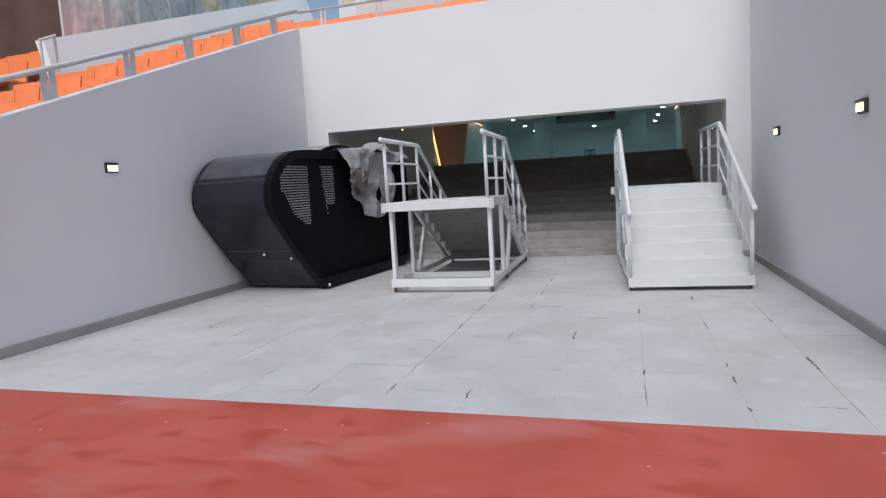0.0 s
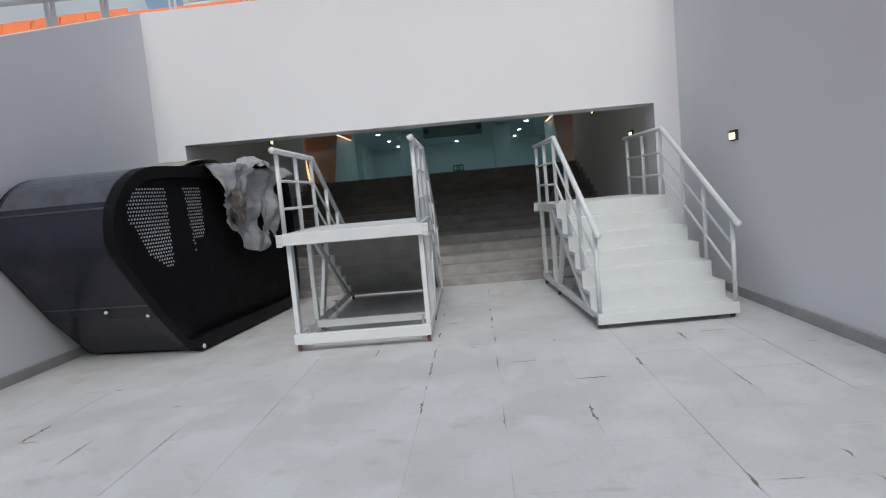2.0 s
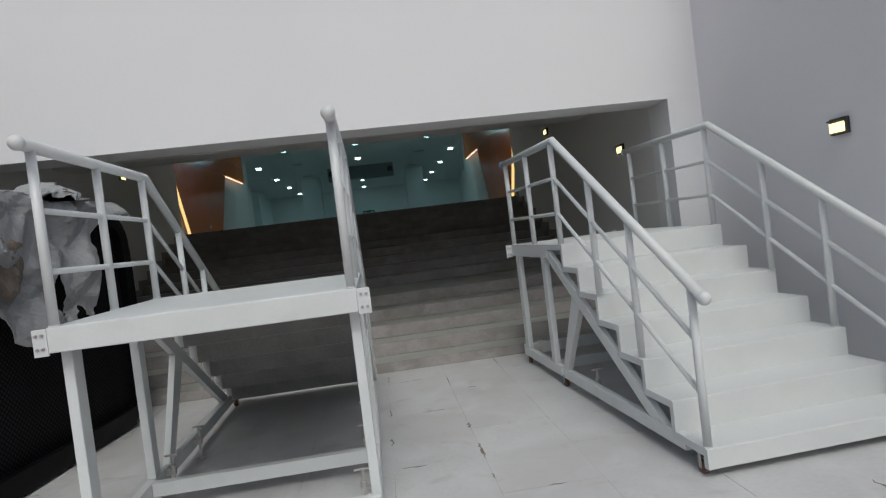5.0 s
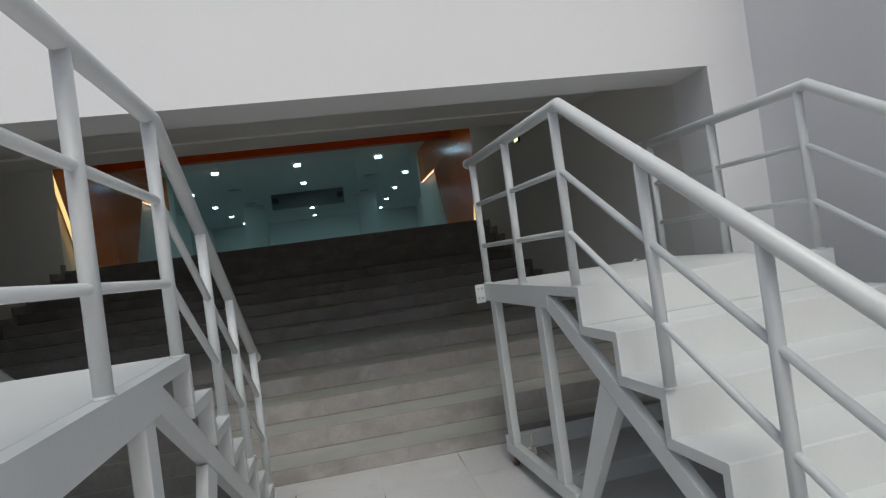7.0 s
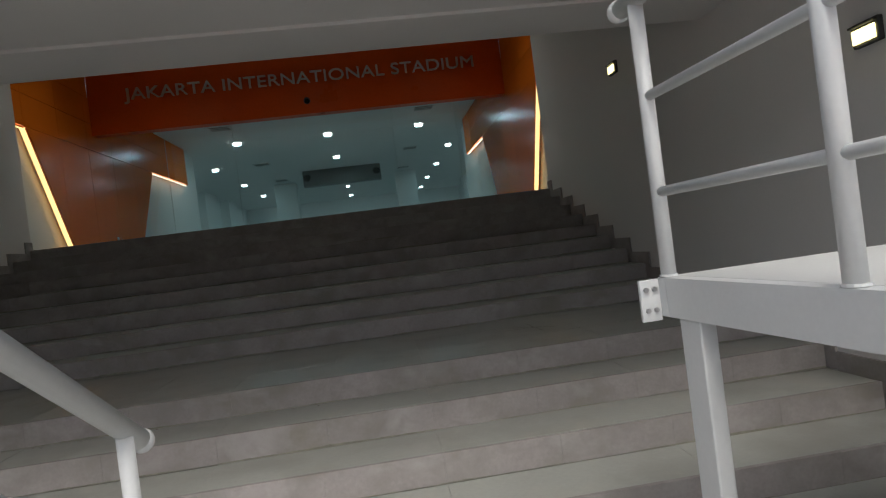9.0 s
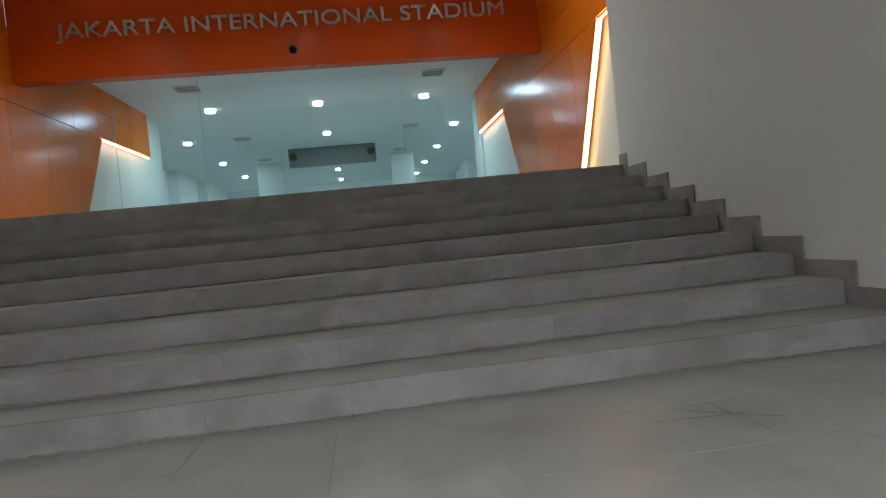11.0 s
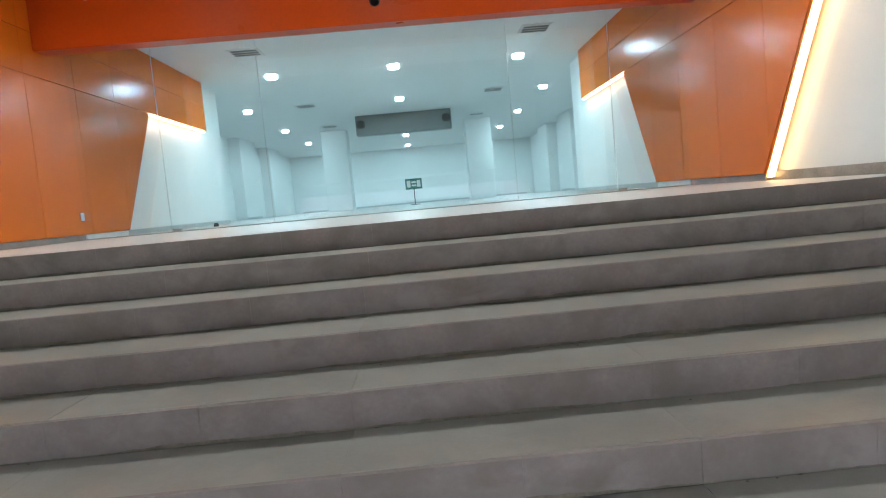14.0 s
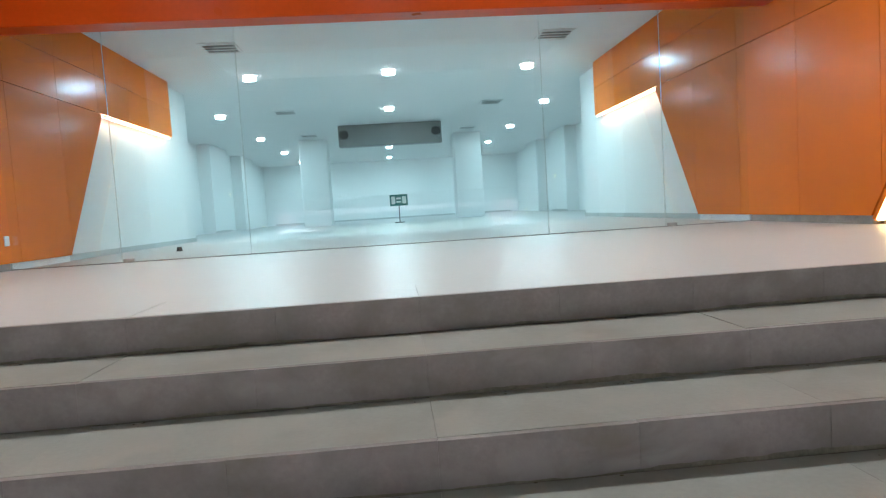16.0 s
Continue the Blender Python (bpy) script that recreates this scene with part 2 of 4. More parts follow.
M_RAIL = mat("grey_steel_rail", (0.55, 0.55, 0.57), 0.4, 0.0, var=0.08)
M_BROWN = mat("brown_roof_cladding", (0.50, 0.27, 0.20), 0.6, var=0.3, scale=0.5)
M_LED = glow("warm_led_strip", (1.0, 0.66, 0.26), 1.15)
M_LED_COOL = glow("pale_led_line", (1.0, 0.86, 0.62), 2.8)
M_LED_SOFT = glow("warm_led_line", (1.0, 0.68, 0.28), 1.0)
M_SPOT = glow("cool_downlight_lens", (0.93, 1.0, 1.0), 6.5)
M_BULK = glow("yellow_wall_lamp_lens", (1.0, 0.88, 0.40), 1.9)
M_GLASS = glass("green_tinted_glass", (0.94, 0.985, 0.99))
M_GLASS_FAR = mat("pale_balcony_panels", (0.60, 0.63, 0.62), 0.2, var=0.35, scale=1.3, fine=6, stretch=(1, 1, 0.6), island=0.35)
M_TAN = mat("tan_balcony_panels", (0.80, 0.70, 0.48), 0.3, var=0.25, scale=1.3, fine=6, island=0.2)


# ---- building helpers ----
def part(name, bm, material, parent=None, label="", smooth=False):
    """Links a bmesh as one mesh object, under a thing or a part."""
    bmesh.ops.recalc_face_normals(bm, faces=bm.faces)
    me = bpy.data.meshes.new(name)
    bm.to_mesh(me)
    bm.free()
    me.materials.append(material)
    if smooth:
        for p in me.polygons:
            p.use_smooth = True
    ob = new(name, me)
    if parent is not None:
        ob.parent = parent
    if label:
        ob["label"] = label
    return ob


def box(bm, x0, x1, y0, y1, z0, z1, bevel=0.0):
    r = bmesh.ops.create_cube(bm, size=1.0)
    for v in r["verts"]:
        v.co = Vector(((x0 + x1) / 2 + v.co.x * (x1 - x0), (y0 + y1) / 2 + v.co.y * (y1 - y0), (z0 + z1) / 2 + v.co.z * (z1 - z0)))
    if bevel:
        es = list({e for v in r["verts"] for e in v.link_edges})
        bmesh.ops.bevel(bm, geom=es, offset=bevel, segments=2, affect="EDGES", profile=0.5)
    return bm


def one_box(*a, bevel=0.0):
    return box(bmesh.new(), *a, bevel=bevel)


def prism(bm, poly, axis, a, b):
    """A polygon of two coordinates drawn out along the third axis from a to b."""
    def at(p, q):
        return {"x": (q, p[0], p[1]), "y": (p[0], q, p[1]), "z": (p[0], p[1], q)}[axis]
    lo = [bm.verts.new(at(p, a)) for p in poly]
    hi = [bm.verts.new(at(p, b)) for p in poly]
    bm.faces.new(lo)
    bm.faces.new(hi)
    k = len(poly)
    for i in range(k):
        bm.faces.new((lo[i], lo[(i + 1) % k], hi[(i + 1) % k], hi[i]))
    return bm


def tube(bm, pts, r, n=10, ball=False):
    """A round bar through the points, with mitred bends; ball: rounded ends."""
    pts = [Vector(p) for p in pts]
    rings = []
    for i, p in enumerate(pts):
        d0 = (p - pts[i - 1]).normalized() if i else (pts[1] - p).normalized()
        d1 = (pts[i + 1] - p).normalized() if i < len(pts) - 1 else d0
        d = (d0 + d1).normalized()
        up = Vector((0, 0, 1)) if abs(d.z) < 0.9 else Vector((1, 0, 0))
        u = d.cross(up).normalized()
        w = u.cross(d)
        k = 1 / max(0.4, d.dot(d0))
        side = (d1 - d0)
        ring = []
        for j in range(n):
            a = 2 * math.pi * j / n
            o = u * math.cos(a) * r + w * math.sin(a) * r
            if side.length > 1e-4:
                s = side.normalized()
                o += s * o.dot(s) * (k - 1)
            ring.append(bm.verts.new(p + o))
        rings.append(ring)
    for a, b in zip(rings, rings[1:]):
        for j in range(n):
            bm.faces.new((a[j], a[(j + 1) % n], b[(j + 1) % n], b[j]))
    bm.faces.new(rings[0])
    bm.faces.new(rings[-1])
    if ball:
        for p in (pts[0], pts[-1]):
            bmesh.ops.create_uvsphere(bm, u_segments=n, v_segments=8, radius=r * 1.18, matrix=Matrix.Translation(p))
    return bm


def disc(bm, c, r, h, n=20, axis="z"):
    turn = {"z": Matrix(), "y": Matrix.Rotation(radians(90), 4, "X"), "x": Matrix.Rotation(radians(90), 4, "Y")}[axis]
    bmesh.ops.create_cone(bm, cap_ends=True, segments=n, radius1=r, radius2=r, depth=h, matrix=Matrix.Translation(c) @ turn)
    return bm


def bar(bm, a, b, w, h):
    """A square bar from a to b."""
    a, b = Vector(a), Vector(b)
    m = Matrix.Translation((a + b) / 2) @ (b - a).to_track_quat("Z", "Y").to_matrix().to_4x4() @ Matrix.Diagonal((w, h, (b - a).length, 1))
    bmesh.ops.create_cube(bm, size=1.0, matrix=m)
    return bm


def thing(name, label, category, at=None, group=""):
    e = new(name)
    e.empty_display_size = 0.1
    e.matrix_basis = at or Matrix()
    return tagged(e, label, category, group)


def structure(name, bm, material, label="", smooth=False):
    return tagged(part(name, bm, material, None, label, smooth), kind="structure")


# ---- plan ----
XL, XR = -5.55, 3.66          # side walls of the forecourt
YF, YB = 13.29, 13.83         # front and back of the wall over the opening
OL, OR, OT = -5.03, 3.24, 3.0  # the opening
OTW = 3.035                   # its top at the west side, a little higher
SL = -5.18                    # west wall of the stairs
Y0 = 4.75                     # edge of the red track
WTOP = 5.40
SLOPE = (WTOP - 2.77) / (YF - 5.98)
RISE, RUN1, RUN2 = 0.176, 0.48, 0.4875
Y1, Y2 = 14.05, 17.75         # first risers of the two flights
LOW = 0.05                    # the first riser is this much lower than the others
LAND = 5 * RISE - LOW
TOP = 14 * RISE - LOW         # lobby floor
YT = Y2 + 8 * RUN2            # lobby edge
CEIL = 5.92
WL, WR = -5.72, 3.65          # faces of the wooden panels
HY, HB = 25.75, 5.075          # header face and its lower edge


def top_at(y):
    return WTOP + (y - YF) * SLOPE


# ---- large structure ----
structure("ground", one_box(-300, 300, -300, 300, -0.5, -0.06), M_GROUND)
structure("running_track", one_box(-60, 60, -9, Y0 - 0.004, -0.3, 0.002), M_TRACK)
structure("floor", one_box(XL - 0.2, XR + 0.2, Y0, Y1 + 0.3, -0.3, -0.0035), M_JOINT)
structure("wall_west", prism(bmesh.new(), [(Y0, -0.2), (YF, -0.2), (YF, WTOP), (Y0, top_at(Y0))], "x", XL - 0.28, XL), M_WALL)
structure("wall_east", prism(bmesh.new(), [(Y0, -0.2), (YF, -0.2), (YF, WTOP + 1.2), (Y0, top_at(Y0) + 1.2)], "x", XR, XR + 0.28), M_WALL)
structure("wall_front", prism(bmesh.new(), [(XL - 0.28, OTW), (OL, OTW), (OR, OT), (XR + 0.28, OT), (XR + 0.28, WTOP), (XL - 0.28, WTOP)], "y", YF, YB), M_WALL_FRONT)
structure("wall_pier_west", one_box(XL - 0.28, OL, YF, YB, -0.2, OTW - 0.001), M_WALL_FRONT)
structure("wall_pier_east", one_box(OR, XR + 0.28, YF, YB, -0.2, OT - 0.001), M_WALL_FRONT)
for nm, x0, x1 in (("kerb_west", XL, XL + 0.035), ("kerb_east", XR - 0.035, XR)):
    structure(nm, one_box(x0, x1, Y0 + 0.01, YF - 0.002, -0.004, 0.13, bevel=0.006), M_KERB)
for nm, x0, x1 in (("kerb_pier_west", XL + 0.036, OL), ("kerb_pier_east", OR, XR - 0.036)):
    structure(nm, one_box(x0, x1, YF - 0.03, YF - 0.002, -0.004, 0.13, bevel=0.006), M_KERB)
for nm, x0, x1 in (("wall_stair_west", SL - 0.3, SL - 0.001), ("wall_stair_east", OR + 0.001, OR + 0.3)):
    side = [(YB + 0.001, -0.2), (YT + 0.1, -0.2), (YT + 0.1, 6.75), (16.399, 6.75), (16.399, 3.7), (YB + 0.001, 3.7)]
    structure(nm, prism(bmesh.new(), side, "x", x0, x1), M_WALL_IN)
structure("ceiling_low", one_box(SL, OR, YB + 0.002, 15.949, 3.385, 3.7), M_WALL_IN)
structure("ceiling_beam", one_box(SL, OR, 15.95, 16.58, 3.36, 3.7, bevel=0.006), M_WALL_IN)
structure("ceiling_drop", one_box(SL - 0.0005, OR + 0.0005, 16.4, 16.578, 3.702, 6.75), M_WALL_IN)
structure("ceiling_high", one_box(SL - 0.3, OR + 0.3, 16.39, YT + 0.05, 6.751, 6.84), M_CEIL)
structure("ceiling_front_lobby", one_box(-6.4, 4.4, YT + 0.051, HY + 0.3, 6.76, 6.84), M_CEIL)
structure("wall_lobby_west", one_box(-6.2, WL - 0.16, YT + 0.102, 34.0, TOP - 0.3, 6.755), M_INNER)
structure("wall_lobby_east", one_box(WR + 0.16, 4.2, YT + 0.102, 34.0, TOP - 0.3, 6.755), M_INNER)
structure("wall_end_west", one_box(WL - 0.159, SL - 0.302, YT + 0.0, YT + 0.1, TOP - 0.3, 6.755), M_INNER)
structure("wall_end_east", one_box(OR + 0.302, WR + 0.159, YT + 0.0, YT + 0.1, TOP - 0.3, 6.755), M_INNER)
structure("lobby_floor", one_box(-9.2, 7.2, YT + 0.35, 58, TOP - 0.2, TOP - 0.001), M_LOBBY)
structure("ceiling_lobby", one_box(-9.2, 7.2, HY + 0.302, 58, CEIL, CEIL + 0.25), M_CEIL)
structure("wall_far", one_box(-9.2, 7.2, 56, 56.3, TOP, CEIL - 0.001), M_INNER)
structure("wall_hall_west", one_box(-8.9, -8.6, 34.001, 56, TOP, CEIL - 0.001), M_INNER)
structure("wall_hall_east", one_box(6.6, 6.9, 34.001, 56, TOP, CEIL - 0.001), M_INNER)
structure("wall_return_west", one_box(-8.9, -6.2, 33.7, 34.0, TOP, CEIL - 0.001), M_INNER)
structure("wall_return_east", one_box(4.2, 6.9, 33.7, 34.0, TOP, CEIL - 0.001), M_INNER)
for nm, x0, x1 in (("pilaster_west", -8.6, -8.1), ("pilaster_east", 6.1, 6.6)):
    for y in (38.6, 43.6, 48.6):
        structure(nm, one_box(x0, x1, y, y + 2.4, TOP, CEIL - 0.002, bevel=0.01), M_INNER)
for x in (-4.15, 2.15):
    structure("column", one_box(x - 0.55, x + 0.55, 44.0, 45.1, TOP, CEIL - 0.002, bevel=0.015), M_INNER)
for nm, x0, x1 in (("plinth_west", WL - 0.158, WL - 0.10), ("plinth_east", WR + 0.10, WR + 0.158)):
    structure(nm, one_box(x0, x1, YT + 0.104, 24.40, TOP, TOP + 0.11, bevel=0.004), M_PLINTH)
for nm, x0, x1 in (("plinth_west", WL - 0.158, WL - 0.02), ("plinth_east", WR + 0.02, WR + 0.158)):
    structure(nm, one_box(x0, x1, 24.402, 26.488, TOP, TOP + 0.086, bevel=0.004), M_PLINTH)
    structure(nm, one_box(x0, x1, 26.524, 27.87, TOP, TOP + 0.086, bevel=0.004), M_INNER)
for nm, a in (("baseboard_far", (-8.1, 6.1, 55.985, 55.999)), ("baseboard_west", (-8.599, -8.585, 34.01, 38.59)), ("baseboard_west", (-8.099, -8.085, 38.6, 41.0)),
              ("baseboard_west", (-8.099, -8.085, 43.6, 46.0)), ("baseboard_east", (6.585, 6.599, 34.01, 38.59)), ("baseboard_east", (6.085, 6.099, 38.6, 41.0)),
              ("baseboard_east", (6.085, 6.099, 43.6, 46.0)), ("baseboard_west", (-5.879, -5.867, 27.95, 33.99)), ("baseboard_east", (3.797, 3.809, 27.95, 33.99))):
    structure(nm, one_box(*a, TOP, TOP + 0.09), M_SKIRT)
header = structure("header", one_box(WL + 0.001, WR - 0.001, HY, HY + 0.3, HB, 6.755, bevel=0.012), M_HEADER)

# added unseen: sloping roofed stands all round behind the track, blocking low sky light
bowl = bmesh.new()
ring_far = [(1.0, 0.0), (1.0, 3.0), (1.42, 15.0), (1.42, 18.0), (1.62, 27.0), (1.62, 33.0), (1.24, 31.0), (1.24, 32.5), (1.70, 36.0), (1.70, 0.0)]
turns = [radians(180 + 7.5 * k) for k in range(25)]
loops = [[bowl.verts.new((118 * r * math.cos(a), 4 + 125 * r * math.sin(a), h - 0.07)) for r, h in ring_far] for a in turns]
for p, q in zip(loops, loops[1:]):
    for i in range(len(ring_far)):
        j = (i + 1) % len(ring_far)
        bowl.faces.new((p[i], p[j], q[j], q[i]))
for p in (loops[0], loops[-1]):
    bowl.faces.new(p)
structure("backdrop", bowl, M_TERRACE)

# stairs: a rough core, faced with stone slabs further down
core = [(Y1 + 0.03, -0.2)]
for i in range(5):
    core += [(Y1 + 0.03 + RUN1 * i, RISE * (i + 1) - LOW - 0.014), (Y1 + 0.03 + RUN1 * (i + 1), RISE * (i + 1) - LOW - 0.014)]
core[-1] = (Y2 + 0.03, LAND - 0.014)
for i in range(9):
    core += [(Y2 + 0.03 + RUN2 * i, LAND + RISE * (i + 1) - 0.014), (Y2 + 0.03 + RUN2 * (i + 1), LAND + RISE * (i + 1) - 0.014)]
core += [(YT + 0.52, -0.2)]
stairs = structure("stairs", prism(bmesh.new(), core, "x", SL - 0.001, OR + 0.0005), M_BED)
for nm, x0, x1 in (("skirting_west", SL, SL + 0.022), ("skirting_east", OR - 0.022, OR)):
    for i in range(14):
        y, z, run = (Y1 + RUN1 * i, RISE * (i + 1) - LOW, RUN1) if i < 5 else (Y2 + RUN2 * (i - 5), RISE * (i + 1) - LOW, RUN2)
        if i == 4:
            run = Y2 - y
        end = y + run - 0.10 if i < 13 else YT + 0.098
        structure(nm, one_box(x0, x1, y - 0.098, end, max(0.002, z - RISE + 0.002), z + 0.13, bevel=0.003), M_RISER)


# ---- wooden cladding, light strips, glass ----
def clip(poly, y, keep_above):
    """Cuts a convex polygon of (y, z) at the line y."""
    out = []
    for p, q in zip(poly, poly[1:] + poly[:1]):
        a, b = (p[0] >= y) == keep_above or p[0] == y, (q[0] >= y) == keep_above or q[0] == y
        if a:
            out.append(p)
        if a != b:
            k = (y - p[0]) / (q[0] - p[0])
            out.append((y, p[1] + k * (q[1] - p[1])))
    return out


def cladding(name, x0, x1, dy):
    """Panels on a side wall: an upper band and, below it, a trapezium between two slanted edges."""
    zs = 4.73
    base = structure(name, one_box(min(x0, x1) + 0.012, max(x0, x1) - 0.012, YT + 0.15, 32.44, zs + 0.05, CEIL - 0.01), M_PLINTH)
    lower = [(24.40 + dy, TOP + 0.088), (27.88, TOP + 0.088), (29.28, zs - 0.004), (23.12 + dy, zs - 0.004)]
    bands = [lower, [(YT + 0.12, zs + 0.004), (32.48, zs + 0.004), (32.48, 5.33), (YT + 0.12, 5.33)],
             [(YT + 0.12, 5.338), (32.48, 5.338), (32.48, CEIL - 0.003), (YT + 0.12, CEIL - 0.003)],
             [(YT + 0.12, CEIL + 0.005), (HY - 0.002, CEIL + 0.005), (HY - 0.002, 6.75), (YT + 0.12, 6.75)]]
    for k, poly in enumerate(bands):
        y = 20.6
        while y < 33:
            piece = clip(clip(poly, y + 0.003, True), y + 1.22 - 0.003, False)
            if len(piece) > 2:
                xs = (x0, x1) if k else ((x0, x1 - 0.04) if x1 > x0 else (x0, x1 + 0.04))
                part("panel", prism(bmesh.new(), piece, "x", *xs), M_WOOD, base)
            y += 1.22
    return base


cladding("wood_cladding_west", WL, WL - 0.155, 0.0)
cladding("wood_cladding_east", WR, WR + 0.155, 0.0)


def led(name, a, b, w, d, material, label):
    t = thing(name, label, "light strip")
    part("diffuser", bar(bmesh.new(), a, b, w, d), material, t)
    part("channel", bar(bmesh.new(), Vector(a) + Vector((0, 0.03, 0)), Vector(b) + Vector((0, 0.03, 0)), w * 1.05, d * 0.9), M_WOOD, t)


for x, dy, s in ((WL - 0.045, 0.0, -1), (WR + 0.045, 0.0, 1)):
    led("light_strip", (x, 24.34 + dy, TOP + 0.05), (x, 23.06 + dy, 4.71), 0.08, 0.05, M_LED, "warm glowing strip along a slanted wood panel edge")
    led("light_strip", (x, 23.05 + dy, 4.705), (x, YT + 0.2, 4.705), 0.06, 0.03, M_LED_SOFT, "thin warm strip under the upper wood band")
    led("light_strip", (x + 0.093 * s, 27.83, TOP + 0.1), (x + 0.093 * s, 29.20, 4.69), 0.025, 0.03, M_LED_COOL, "pale strip behind the slanted back edge of a wood panel")
    led("light_strip", (x, 29.33, 4.71), (x, 32.44, 4.71), 0.035, 0.02, M_LED_COOL, "thin warm strip over a white recess")

glass_wall = thing("glass_partition", "floor-to-ceiling green-tinted frameless glass partition", "glass wall")
xs = [WL - 0.15, -4.44, -2.87, 0.93, 2.50, WR + 0.15]
for a, b in zip(xs, xs[1:]):
    pane = part("pane", one_box(a + 0.004, b - 0.004, 26.50, 26.512, TOP + 0.012, CEIL - 0.002), M_GLASS, glass_wall)
    pane.visible_shadow = False
for x in xs[1:-1]:
    part("joint", one_box(x - 0.0025, x + 0.0025, 26.499, 26.513, TOP + 0.012, CEIL - 0.002), M_PALE, glass_wall)
part("bottom_rail", one_box(xs[0], xs[-1], 26.49, 26.522, TOP, TOP + 0.012), M_STEEL, glass_wall)
for x in (-4.44, 2.50):
    part("hinge", one_box(x + 0.02, x + 0.15, 26.485, 26.527, TOP + 0.0125, TOP + 0.05, bevel=0.004), M_STEEL, glass_wall)

# ---- lobby fittings ----
# the last two are unseen, added to brighten the far wall
SPOTS = [(-3.95, 32.3), (-0.97, 32.3), (2.1, 32.3), (-5.88, 37.1), (-1.0, 37.1), (3.68, 37.1), (-5.9, 42.6), (3.7, 42.6),
         (-5.95, 48.0), (-1.07, 48.0), (3.65, 48.0), (-1.1, 53.4), (-5.95, 53.4), (3.65, 53.4)]
first = None
for x, y in SPOTS:
    if first is None:
        first = thing("downlight", "round white recessed ceiling downlight, switched on", "downlight", pose(x, y, CEIL), "lobby downlights")
        bm = bmesh.new()
        disc(bm, (0, 0, -0.008), 0.17, 0.014, 28)
        part("trim_ring", bm, M_CEIL, first)
        bm = bmesh.new()
        bmesh.ops.create_uvsphere(bm, u_segments=24, v_segments=12, radius=0.13, matrix=Matrix.Translation((0, 0, -0.0155)) @ Matrix.Diagonal((1, 1, 0.5, 1)))
        part("lens", bm, M_SPOT, first, "bright cool-white lens")
    else:
        copy_thing(first, pose(x, y, CEIL))
for x, y in SPOTS:
    ld = bpy.data.lights.new("downlight_beam", "AREA")
    ld.shape, ld.size, ld.energy, ld.color = "DISK", 0.27, 7.3, (0.56, 0.95, 1.0)
    new("downlight_beam", ld).matrix_world = pose(x, y, CEIL - 0.085)
# unseen deep cans, added under the high ceiling to light the stairs
can = None
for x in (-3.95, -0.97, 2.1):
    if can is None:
        can = thing("stair_downlight", "unseen black cylindrical downlight added over the stairs, switched on", "downlight", pose(x, 22.9, 6.751), "stair downlights")
        bm = bmesh.new()
        outer, inner = [], []
        for k in range(24):
            c, d = math.cos(k * math.pi / 12), math.sin(k * math.pi / 12)
            outer.append([bm.verts.new((0.19 * c, 0.19 * d, z)) for z in (-0.001, -0.16)])
            inner.append([bm.verts.new((0.18 * c, 0.18 * d, z)) for z in (-0.001, -0.16)])
        for k in range(24):
            j = (k + 1) % 24
            bm.faces.new((outer[k][0], outer[j][0], outer[j][1], outer[k][1]))
            bm.faces.new((inner[k][0], inner[j][0], inner[j][1], inner[k][1]))
            bm.faces.new((outer[k][1], outer[j][1], inner[j][1], inner[k][1]))
            bm.faces.new((outer[k][0], outer[j][0], inner[j][0], inner[k][0]))
        part("housing", bm, M_DARK, can, "black baffle")
        bm = bmesh.new()
        disc(bm, (0, 0, -0.02), 0.15, 0.03, 24)
        part("lens", bm, M_SPOT, can, "bright cool-white lens")
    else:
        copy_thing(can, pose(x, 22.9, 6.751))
    ld = bpy.data.lights.new("added_stair_beam", "AREA")
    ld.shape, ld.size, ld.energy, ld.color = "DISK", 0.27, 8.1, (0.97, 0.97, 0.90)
    new("added_stair_beam", ld).matrix_world = pose(x, 22.9, 6.68)

vent = None
for x, y in ((-3.92, 30.0), (2.11, 30.0), (-4.03, 37.15), (2.05, 37.05), (-4.08, 42.65), (2.0, 42.6)):
    m = pose(x, y, CEIL)
    if vent is None:
        vent = thing("air_vent", "white slatted air vent in the ceiling", "air vent", m, "lobby air vents")
        bm = bmesh.new()
        for a in ((-0.32, 0.32, -0.32, -0.27), (-0.32, 0.32, 0.27, 0.32), (-0.32, -0.27, -0.27, 0.27), (0.27, 0.32, -0.27, 0.27)):
            box(bm, *a, -0.018, -0.001)
        part("frame", bm, M_CEIL, vent)
        part("backing", one_box(-0.27, 0.27, -0.27, 0.27, -0.004, -0.001), M_GREYBOX, vent)
        for k in range(6):
            part("slat", bar(bmesh.new(), (-0.27, -0.22 + 0.088 * k, -0.012), (0.27, -0.22 + 0.088 * k, -0.012), 0.032, 0.006), M_GREYBOX if k % 2 else M_CEIL, vent)
    else:
        copy_thing(vent, m)

unit = thing("ceiling_unit", "long grey box with round ports hung under the lobby ceiling", "ceiling unit", pose(-1.0, 40.35, CEIL))
part("body", one_box(-1.8, 1.8, 0, 0.5, -0.74, -0.001, bevel=0.02), M_GREYBOX, unit)
part("front_panel", one_box(-1.72, 1.72, -0.012, -0.001, -0.66, -0.08, bevel=0.004), M_GREYBOX, unit)
for x in (-1.6, 1.6):
    bm = bmesh.new()
    disc(bm, (x, -0.03, -0.34), 0.16, 0.03, 24, "y")
    port = part("port", bm, M_DARK, unit, "dark round port")

